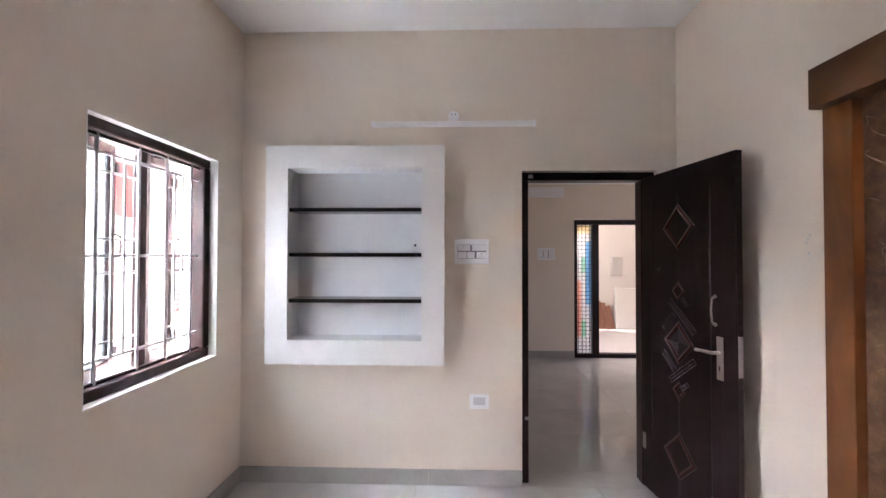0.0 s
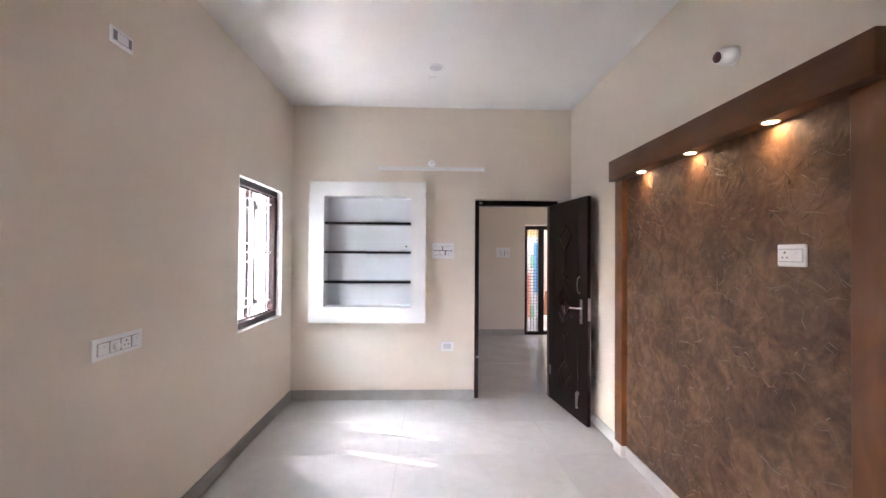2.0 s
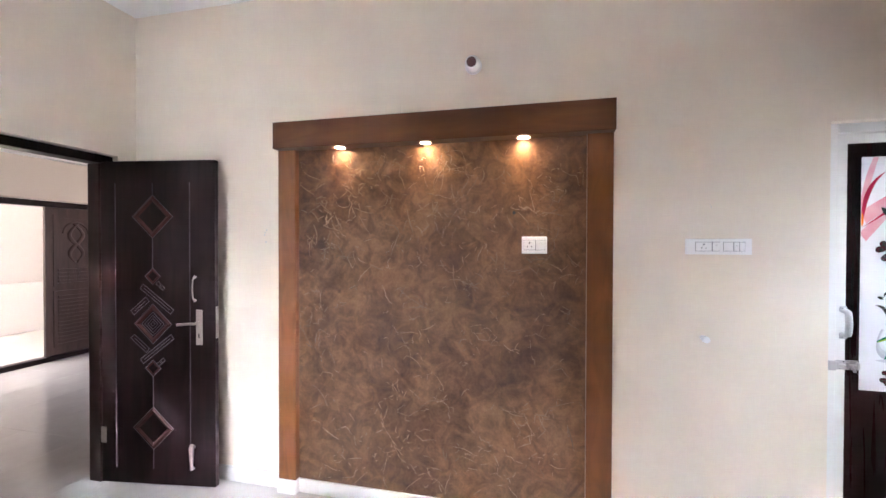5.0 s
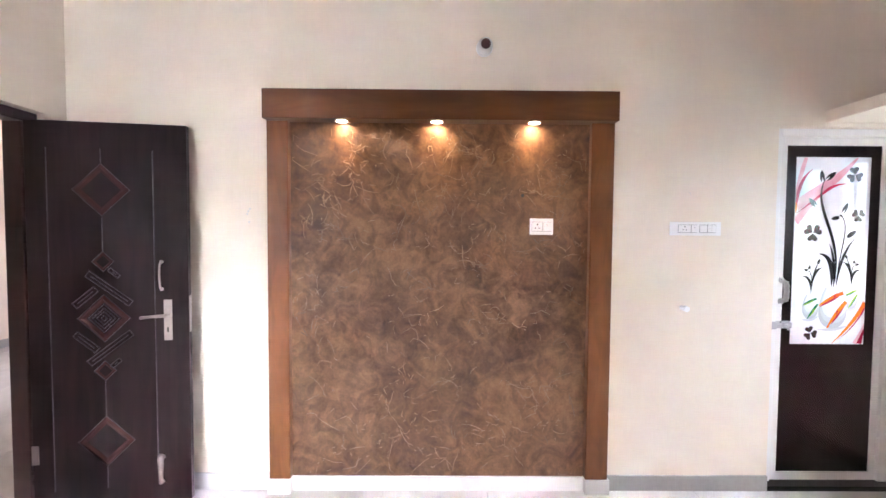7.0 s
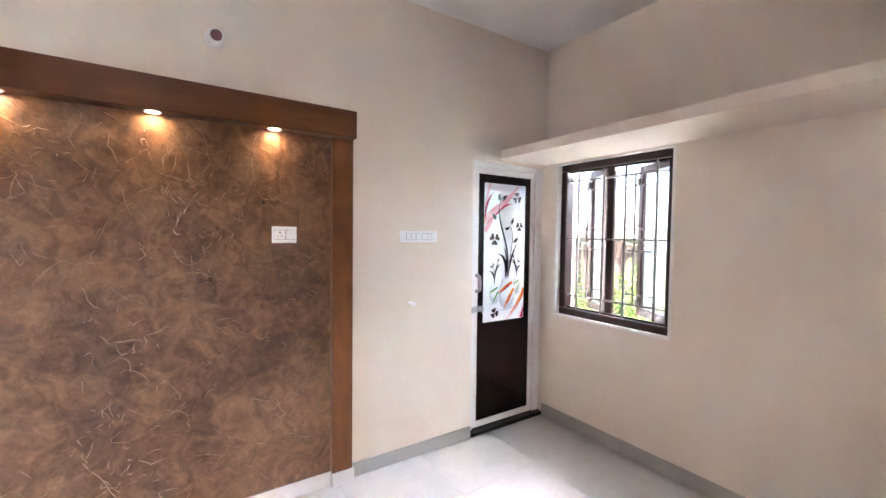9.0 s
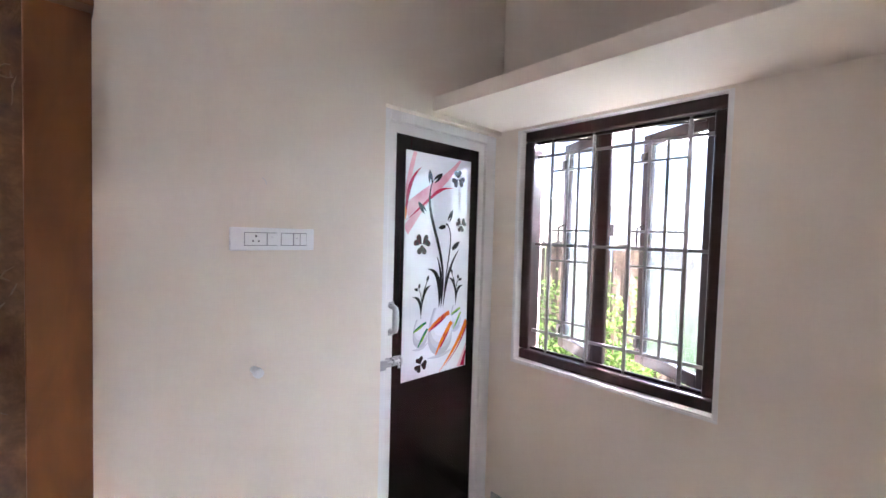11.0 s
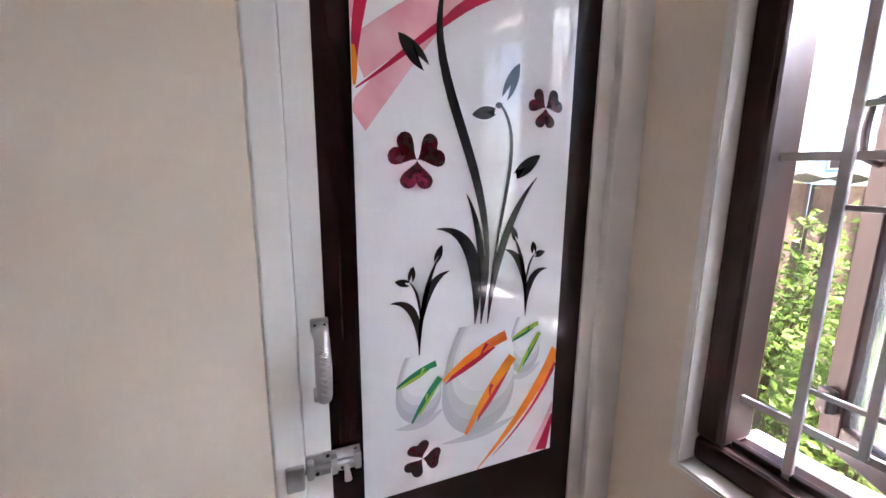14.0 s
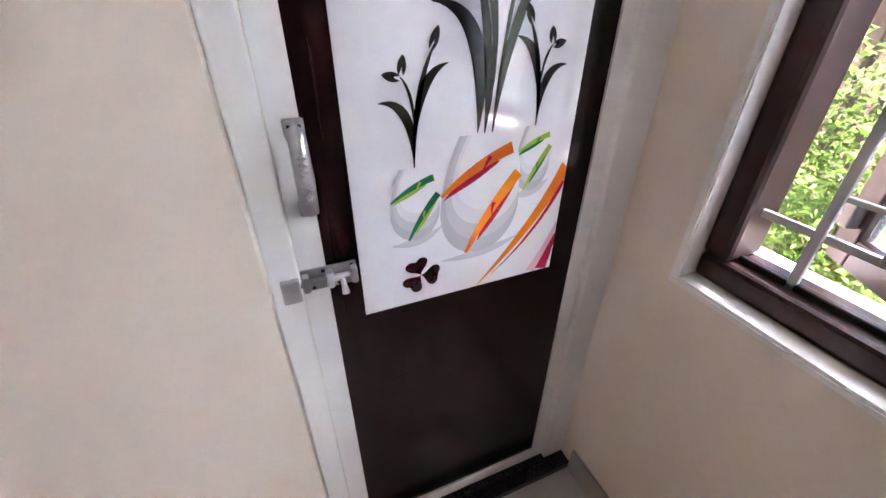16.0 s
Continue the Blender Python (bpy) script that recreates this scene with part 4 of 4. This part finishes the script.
vase(0.364, 0.216, 0.351, 0.040, 0.0010, LIME, GREEN, ((0.324, 0.298), (0.397, 0.330)), ((0.402, 0.307), (0.349, 0.219)))
vase(0.252, 0.095, 0.348, 0.087, 0.0023, ORANGE, RED, ((0.167, 0.236), (0.314, 0.315)), ((0.333, 0.262), (0.222, 0.099)))
for cx, cz, r, tn in ((0.355, 1.030, 0.049, 8), (0.386, 0.787, 0.040, 180), (0.113, 0.681, 0.054, 178), (0.122, 0.068, 0.042, 18)):
    clover(cx, cz, r, tn)
# handle and bolt
hx = LXP - 0.006
hd = part("pull_handle", tube(bmesh.new(), [(hx, -1.137, 1.222), (hx - 0.035, -1.137, 1.214), (hx - 0.042, -1.137, 1.163), (hx - 0.035, -1.137, 1.112), (hx, -1.137, 1.104)], [0.015, 0.013, 0.014, 0.013, 0.015], 12), ALU, bd, "silver cast pull handle")
for z in (1.226, 1.100):
    part("handle_foot", boxes((hx - 0.006, hx, -1.152, -1.122, z - 0.014, z + 0.014), bevel=0.004), ALU, hd)
bolt = part("tower_bolt", boxes((hx - 0.004, hx, -1.198, -1.1025, 0.940, 0.985), bevel=0.0015), ALU, bd, "silver sliding tower bolt")
part("bolt_rod", tube(bmesh.new(), [(hx - 0.010, -1.19, 0.962), (hx - 0.010, -1.078, 0.962)], 0.0065, 10), ALU, bolt)
part("bolt_knob", tube(bmesh.new(), [(hx - 0.010, -1.17, 0.962), (hx - 0.022, -1.171, 0.950), (hx - 0.026, -1.172, 0.935)], [0.005, 0.005, 0.007], 8), ALU, bolt)
for y in (-1.192, -1.150, -1.109):
    part("bolt_strap", boxes((hx - 0.019, hx - 0.002, y - 0.006, y + 0.006, 0.946, 0.979), bevel=0.003), ALU, bolt)
for y, z in ((-1.190, 0.978), (-1.140, 0.978), (-1.165, 0.946), (-1.121, 0.946)):
    part("screw", tube(bmesh.new(), [(hx - 0.0035, y, z), (hx - 0.0055, y, z)], 0.0035, 8), HOLE, bolt)
for z in (1.229, 1.097):
    for y in (-1.144, -1.130):
        part("screw", tube(bmesh.new(), [(hx - 0.005, y, z), (hx - 0.0145, y, z)], 0.0032, 8), HOLE, hd)
for k in range(9):
    for sgn in (-1, 1):
        z = 1.125 + k * 0.0095
        part("knurl", tube(bmesh.new(), [(hx - 0.0525, -1.137 - sgn * 0.007, z - 0.004), (hx - 0.0555, -1.137, z), (hx - 0.0525, -1.137 + sgn * 0.007, z + 0.004)], 0.0012, 5), ALU, hd)
keeper = part("bolt_keeper", boxes((XE + 0.022, XE + 0.0345, -1.0985, -1.068, 0.940, 0.985), bevel=0.003), ALU, bf, "silver bolt keeper")

# ---- hall fittings and entrance unit ----
unit = tagged(new("entrance_frame"), "dark wooden entrance frame with stained glass sidelight", "door frame", kind="structure")
unit.location = (-0.055, 0, 0)
for n, b in (("post", (2.168, 2.215, HY + 0.01, HY + 0.12, 0, 2.072)), ("post", (2.435, 2.535, HY + 0.0, HY + 0.12, 0, 2.0)), ("post", (4.265, 4.322, HY + 0.0, HY + 0.12, 0, 2.0)), ("head", (2.215, 4.322, HY + 0.005, HY + 0.12, 2.0, 2.072)), ("foot", (2.215, 4.265, HY + 0.005, HY + 0.12, 0, 0.06))):
    part(n, boxes(b, bevel=0.004), DARKWOOD, unit)
for row in range(16):
    for col in range(3):
        c = 4 if row == 15 else 3 if col == 0 and 2 <= row <= 8 else 1 if col == 2 and 6 <= row <= 13 else 2 if col == 1 and row in (2, 3, 10, 11) else 0
        z = 0.065 + row * 0.1205
        part("pane", boxes((2.217 + col * 0.0725, 2.287 + col * 0.0725, HY + 0.06, HY + 0.066, z, z + 0.118)), STAIN[c], unit)
for k in range(4):
    part("grille_bar", boxes((2.232 + k * 0.056, 2.240 + k * 0.056, HY + 0.03, HY + 0.038, 0.06, 2.0)), IRON, unit)
for z in [0.12 + 0.058 * k for k in range(33)]:
    part("grille_bar", boxes((2.215, 2.435, HY + 0.022, HY + 0.03, z - 0.004, z + 0.004)), IRON, unit)
ed = tagged(new("entrance_door"), "closed carved brown wooden leaf of the entrance door", "door", kind="structure")
ed.matrix_world = Matrix.Translation((3.49, HY + 0.055, 0.062))
part("leaf", boxes((0, 0.715, -0.02, 0.02, 0, 1.935), bevel=0.004), CARVED, ed)
for z0, z1 in ((0.10, 0.84), (0.90, 1.84)):
    part("raised_frame", pierced((0.085, 0.63), (z0, z1), [(0.125, 0.59, z0 + 0.04, z1 - 0.04)], lambda u, v, d: (u, -0.034 + d, v), 0.0135), CARVED, ed)
for k in range(13):
    z = 0.16 + k * 0.049
    part("louvre", boxes((0.135, 0.58, -0.038, -0.0205, z, z + 0.026), bevel=0.004), CARVED, ed)
for k in range(4):
    z = 0.955 + k * 0.049
    part("louvre", boxes((0.135, 0.58, -0.038, -0.0205, z, z + 0.026), bevel=0.004), CARVED, ed)
for s in (-1, 1):
    part("carving", tube(bmesh.new(), [(0.357 + s * 0.085 * math.sin(k * 0.62), -0.026, 1.20 + 0.05 * k) for k in range(12)], [0.010 + 0.017 * math.sin(k * 0.28) for k in range(12)], 8), CARVED, ed, "carved scroll ornament")
part("carving", tube(bmesh.new(), [(0.20 + 0.157 * (1 - math.cos(k * math.pi / 8)), -0.026, 1.60 + 0.15 * math.sin(k * math.pi / 8)) for k in range(9)], 0.012, 8), CARVED, ed, "carved arched moulding")
wall_plate("switch_plate", "white switch plate on the hall wall", Matrix(((1, 0, 0, 1.69), (0, -1, 0, HY), (0, 0, 1, 1.555), (0, 0, 0, 1))), 0.26, 0.18, (("switch", 0, 0.3), ("switch", 0.33, 0.62), ("socket", 0.66, 1)))
ac = thing("hall_batten", "white wall batten light on the hall wall", "lamp", Matrix.Translation((1.40, HY, 2.44)))
part("body", boxes((-0.55, 0.55, -0.07, 0, -0.03, 0.12), bevel=0.01), PLASTIC, ac)

# ---- porch and outdoors ----
structure("ground", boxes((-400, 400, -400, 400, -0.7, -0.62)), GRASS, "rough green and earthy ground", "ground")
# pale strip added to bounce daylight up through the west window
structure("yard_paving", boxes((-4.5, XW - 0.24, -6, 9, -0.66, -0.55), bevel=0.02), PAVING, "pale concrete paving between the houses", "pavement")
structure("porch_floor", boxes((0.5, 6.5, HY + 0.2, 9.4, -0.13, -0.01)), PORCHFLOOR, "pale tiled porch floor in daylight", "floor")
structure("porch_wall", boxes((2.6, 6.5, 9.2, 9.4, -0.01, 3.0)), OUTWHITE, "white painted porch wall", "wall")
structure("porch_parapet", boxes((3.7, 5.6, 8.9, 9.0, -0.01, 0.85), bevel=0.01), OUTWHITE, "low white painted parapet", "parapet")
# unseen side walls, added to keep sun and sky off the porch
structure("porch_shade_west", boxes((1.4, 1.6, HY + 0.2, 9.4, -0.01, 2.78)), OUTWHITE, "unseen white wall added to shade the porch", "wall")
structure("porch_shade_east", boxes((6.5, 6.7, HY + 0.2, 9.4, -0.01, 2.92)), OUTWHITE, "unseen white wall added to shade the porch", "wall")
structure("porch_roof", boxes((0.5, 6.5, HY + 0.2, 9.4, 2.78, 2.92)), OUTWHITE, "white painted porch ceiling slab", "ceiling")
plate = thing("meter_box", "small grey box on the porch wall", "box", Matrix.Translation((3.82, 9.2, 1.30)))
part("body", boxes((-0.11, 0.11, -0.08, 0, -0.2, 0.2), bevel=0.01), SHADEW, plate)
part("lid", boxes((-0.095, 0.095, -0.088, -0.08, -0.18, 0.18), bevel=0.003), SHADEW, plate)
for k in range(3):
    b = tagged(new("plank", mesh_of("plank", boxes((-0.09, 0.09, -0.012, 0.012, 0, 0.62 - 0.06 * k), bevel=0.002), BOARD)), "reddish stone slab leaning on the porch wall", "plank", "planks leaning on the porch")
    b.matrix_world = Matrix.Translation((3.25 + 0.17 * k, 8.95 - 0.04 * k, -0.008)) @ Matrix.Rotation(radians(-18), 4, "X") @ Matrix.Rotation(radians(12 - 9 * k), 4, "Y")
rail = thing("porch_railing", "thin dark iron railing at the porch edge", "railing", Matrix.Translation((2.2, 9.1, -0.01)))
for k in range(9):
    part("baluster", boxes((k * 0.13 - 0.6, k * 0.13 - 0.588, 0, 0.012, 0, 1.0)), IRON, rail)
part("top_rail", boxes((-0.62, 0.46, -0.006, 0.018, 1.0, 1.025)), IRON, rail)

# neighbour's house outside the west window
nb = thing("neighbour_house", "white neighbouring house with maroon band and louvred window", "house", Matrix.Translation((-4.6, 3.5, -0.62)))
part("wall", boxes((-4, 0, -7, 9, 0, 2.35)), OUTWHITE, nb)
part("upper_wall", boxes((-4, -0.3, -7, 9, 2.50, 4.2)), OUTWHITE, nb)
part("band", boxes((-4, 0.12, -7, 9, 2.35, 2.50), bevel=0.01), OUTWHITE, nb, "projecting white ledge")
part("roof", boxes((-4.1, 0.1, -7.1, 9.1, 4.2, 4.35), bevel=0.02), SHEETTOP, nb)
for k, y in enumerate((-1.9, 1.0, 3.6)):
    w = part("window", boxes((-0.02, 0.02, y, y + 0.9, 1.15, 2.15), bevel=0.01), OUTRED, nb, "maroon framed louvred window")
    for i in range(11):
        part("slat", boxes((0.02, 0.035, y + 0.06, y + 0.84, 1.22 + i * 0.082, 1.27 + i * 0.082)), SHADEW, w)
part("panel", boxes((-0.3, -0.28, 0.2, 1.4, 2.75, 3.6)), OUTRED, nb, "maroon painted panel")
part("panel", boxes((-0.3, -0.28, 2.8, 3.9, 2.75, 3.6)), OUTRED, nb, "maroon painted panel")
# sunshades over both windows; the unseen west one is added to trim the sun streaks
structure("sunshade_west", boxes((XW - 0.56, XW - 0.232, 1.45, 2.95, 2.20, 2.28), bevel=0.01), OUTWHITE, "white concrete slab shading the window from above", "sunshade")
structure("sunshade_south", boxes((0.35, 2.0, YS - 0.72, YS - 0.232, 2.20, 2.28), bevel=0.01), OUTWHITE, "white concrete slab shading the window from above", "sunshade")

# far house behind the fence
far = thing("distant_house", "distant flat-roofed house in blue and white paint", "house", Matrix.Translation((10.1, -26.0, -0.62)))
part("wall", boxes((-3.4, 3.2, -6, 0, 0, 4.15), bevel=0.02), OUTWHITE, far)
part("blue_wall", boxes((1.4, 3.25, -5.9, 0.12, 0, 3.75), bevel=0.02), OUTBLUE, far, "pale blue painted wall")
part("parapet", boxes((-3.5, 3.35, -6.1, 0.18, 4.15, 4.3), bevel=0.02), OUTWHITE, far)
for x in (-2.4, -0.6, 1.85):
    w = part("window", boxes((x, x + 0.55, 0.0, 0.16, 2.25, 3.15), bevel=0.01), OUTWHITE, far, "white framed window")
    part("pane", boxes((x + 0.08, x + 0.47, 0.16, 0.17, 2.33, 3.07)), IRON, w)

# fence of old sheets beyond the south window
rng = random.Random(4)
fence = thing("sheet_fence", "weathered brown sheet fence with grey sheet capping", "fence")
for k in range(44):
    x = -3.2 + k * 0.235
    bm = bmesh.new()
    n = 5
    tilt = rng.uniform(-0.02, 0.02)
    hgt = 1.40 + rng.uniform(-0.05, 0.04)
    fr = [[bm.verts.new((x + 0.23 * i / n + tilt * v, -6.2 - 0.03 * math.sin(2 * math.pi * i / n) - d, -0.62 + v * (hgt + 0.62))) for i in range(n + 1)] for d in (0, 0.012) for v in (0, 1)]
    for i in range(n):
        bm.faces.new((fr[0][i], fr[0][i + 1], fr[1][i + 1], fr[1][i]))
        bm.faces.new((fr[2][i], fr[2][i + 1], fr[3][i + 1], fr[3][i]))
        bm.faces.new((fr[1][i], fr[1][i + 1], fr[3][i + 1], fr[3][i]))
    part("board", bm, FENCE, fence)
bm = bmesh.new()
rows = [[bm.verts.new((-3.3 + 0.06 * i, -6.05 - j * 0.45, 1.47 + 0.022 * math.sin(i * 1.05) - j * 0.06)) for i in range(175)] for j in range(2)]
low = [[bm.verts.new(v.co - Vector((0, 0, 0.012))) for v in r] for r in rows]
for a, b in ((rows[0], rows[1]), (low[0], low[1]), (rows[0], low[0])):
    for i in range(174):
        bm.faces.new((a[i], a[i + 1], b[i + 1], b[i]))
part("capping", bm, SHEETTOP, fence, "wavy grey cement sheet capping")


def leaves(bm, count, place, size, rnd):
    for _ in range(count):
        c = place()
        d = Vector((rnd.gauss(0, 1), rnd.gauss(0, 1), rnd.gauss(0, 0.6))).normalized()
        s = d.orthogonal().normalized()
        s.rotate(Matrix.Rotation(rnd.uniform(0, 6.28), 3, d))
        l = size * rnd.uniform(0.6, 1.3)
        up = d.cross(s) * l * 0.12
        q = [bm.verts.new(c + p) for p in (-d * l * 0.5, s * l * 0.3 + up, d * l * 0.5, -s * l * 0.3 + up)]
        bm.faces.new((q[0], q[1], q[2]))
        bm.faces.new((q[0], q[2], q[3]))


def bush(x, y, r, h, count, mat, label, size=0.07):
    rnd = random.Random(int(x * 100) + 7)
    b = thing("bush", label, "bush", Matrix.Translation((x, y, -0.62)), group="bushes along the fence")
    bm = bmesh.new()
    heads = []
    for k in range(9):
        a, q = rnd.uniform(0, 6.28), rnd.uniform(0.3, 0.9) * r
        top = Vector((q * math.cos(a), q * math.sin(a), h * rnd.uniform(0.5, 1)))
        tube(bm, [(0.06 * math.cos(a), 0.06 * math.sin(a), -0.02), top * 0.5 + Vector((0, 0, 0.1)), top], [0.014, 0.010, 0.004], 5)
        heads.append(top)
    part("stems", bm, BARK, b)
    bm = bmesh.new()

    def place():
        c = rnd.choice(heads)
        t = rnd.uniform(0.25, 1.05)
        return Vector((c.x * t + rnd.gauss(0, 0.16 * r), c.y * t + rnd.gauss(0, 0.16 * r), c.z * t + rnd.gauss(0, 0.1 * h)))
    leaves(bm, count, place, size, rnd)
    part("foliage", bm, mat, b)


for x, y, r, h, n, mt in ((2.35, -4.5, 0.8, 1.5, 2600, LEAF), (3.3, -5.2, 0.9, 1.75, 2600, LEAF), (1.5, -5.5, 0.7, 1.25, 1800, LEAF), (4.6, -4.6, 1.0, 1.8, 2200, LEAF2), (0.55, -5.75, 0.5, 1.2, 900, LEAF), (-0.9, -5.75, 0.5, 1.0, 800, LEAF)):
    bush(x, y, r, h, n, mt, "leafy fresh green bush by the fence" if mt is LEAF else "leafy dark green bush by the fence")


def tree(x, y, h, label):
    rnd = random.Random(int(x * 10) + 99)
    t = thing("tree", label, "tree", Matrix.Translation((x, y, -0.65)))
    bm = bmesh.new()
    tube(bm, [(0, 0, 0), (0.1, 0, h * 0.3), (0, 0.1, h * 0.6), (0.05, 0, h * 0.85)], [0.2, 0.15, 0.09, 0.03], 8)
    heads = []
    for k in range(12):
        a = rnd.uniform(0, 6.28)
        z = h * rnd.uniform(0.45, 0.8)
        e = Vector((math.cos(a) * h * 0.28 * rnd.uniform(0.5, 1), math.sin(a) * h * 0.28 * rnd.uniform(0.5, 1), z + h * rnd.uniform(0.05, 0.2)))
        tube(bm, [(0.03, 0.03, z * 0.85), e * 0.5 + Vector((0, 0, z * 0.5)), e], [0.06, 0.04, 0.01], 5)
        heads.append(e)
    part("trunk", bm, BARK, t)
    bm = bmesh.new()
    leaves(bm, 4200, lambda: rnd.choice(heads) + Vector((rnd.gauss(0, h * 0.085), rnd.gauss(0, h * 0.085), rnd.gauss(0, h * 0.06))), 0.22, rnd)
    part("crown", bm, LEAF2, t)


tree(-2.3, -13.5, 4.2, "dark green leafy tree beyond the fence")
tree(1.0, -15.0, 3.6, "dark green leafy tree beyond the fence")
# grass tufts and a sack
rnd = random.Random(12)
bm = bmesh.new()
for _ in range(9000):
    c = Vector((rnd.uniform(-2.5, 5), rnd.uniform(-6.0, -2.3), -0.63))
    a, l = rnd.uniform(0, 6.28), rnd.uniform(0.06, 0.2)
    s = Vector((math.cos(a), math.sin(a), 0)) * 0.006
    tip = c + Vector((rnd.gauss(0, 0.05), rnd.gauss(0, 0.05), l))
    bm.faces.new([bm.verts.new(p) for p in (c - s, c + s, tip)])
tagged(new("grass", mesh_of("grass", bm, LEAF)), "long fresh green grass blades", "grass", kind="stuff")
sack = bmesh.new()
bmesh.ops.create_icosphere(sack, subdivisions=4, radius=0.4)
for v in sack.verts:
    k = noise.noise(v.co * 4) * 0.10
    v.co = Vector((v.co.x * 1.3, v.co.y * 0.8, max(v.co.z * 0.45, -0.1))) * (1 + k)
sk = tagged(new("plastic_sack", mesh_of("plastic_sack", sack, CLOTH)), "crumpled pale plastic sack on the grass", "sack")
sk.location = (0.45, -5.3, -0.52)

# ---- floor tiles and skirting, last ----
floor = tagged(new("floor"), "polished pale grey vitrified tile floor", "floor", kind="structure")
TX, TY, J = 1.2, 0.6, 0.0012


def tile_mesh(w, d):
    bm = boxes((0, w - J, 0, d - J, -0.010, 0.0))
    bmesh.ops.bevel(bm, geom=[e for e in bm.edges if all(abs(v.co.z) < 1e-6 for v in e.verts)], offset=0.0008, segments=1, affect="EDGES")
    return mesh_of("tile", bm, TILE)


made = {}
def lay(x0, x1, y0, y1):
    x = x0
    while x < x1 - 0.01:
        w = min(TX, x1 - x)
        y = y0
        while y < y1 - 0.01:
            d = min(TY, y1 - y)
            key = (round(w, 3), round(d, 3))
            if key not in made:
                made[key] = tile_mesh(w, d)
            o = new("tile", made[key])
            o.parent, o.location = floor, (x, y, 0)
            y += TY
        x += TX


lay(XW, XE, YS, YN)
lay(0.768, 1.663, YN, YN + 0.2)
lay(-0.4, 6.0, YN + 0.2, HY)
lay(2.11, 4.27, HY, HY + 0.2)

base = tagged(new("baseboard"), "grey tile skirting along the walls", "baseboard", kind="structure")
def skirt(axis, fixed, a, b, side, mat=SKIRT, deep=0.011, hgt=0.104, length=1.2):
    """Skirting pieces along x or y at the wall face `fixed`, standing out to `side`."""
    p = a
    while p < b - 0.01:
        q = min(p + length, b)
        lo, hi = sorted((fixed + side * 0.0005, fixed + side * deep))
        part("skirting_tile", boxes((p, q - 0.0012, lo, hi, 0, hgt) if axis == "x" else (lo, hi, p, q - 0.0012, 0, hgt), bevel=0.0015), mat, base)
        p = q


skirt("x", YN, XW + 0.012, 0.768, -1, length=1.27)
skirt("y", XW, YS + 0.012, YN, 1)
skirt("x", YS, XW, XE - 0.012, 1)
skirt("y", XE, 1.826, YN, -1, MARBLE, 0.011, 0.096)
skirt("y", XE, 1.697, 1.826, -1, MARBLE, 0.052, 0.086)
skirt("y", XE, 0.024, 1.697, -1, MARBLE, 0.016, 0.084, 0.9)
skirt("y", XE, -0.114, 0.024, -1, MARBLE, 0.052, 0.086)
skirt("y", XE, -1.050, -0.114, -1, SKIRT, 0.011, 0.090)
skirt("x", HY, -0.4, 2.11, -1)
skirt("x", HY, 4.27, 6.0, -1)
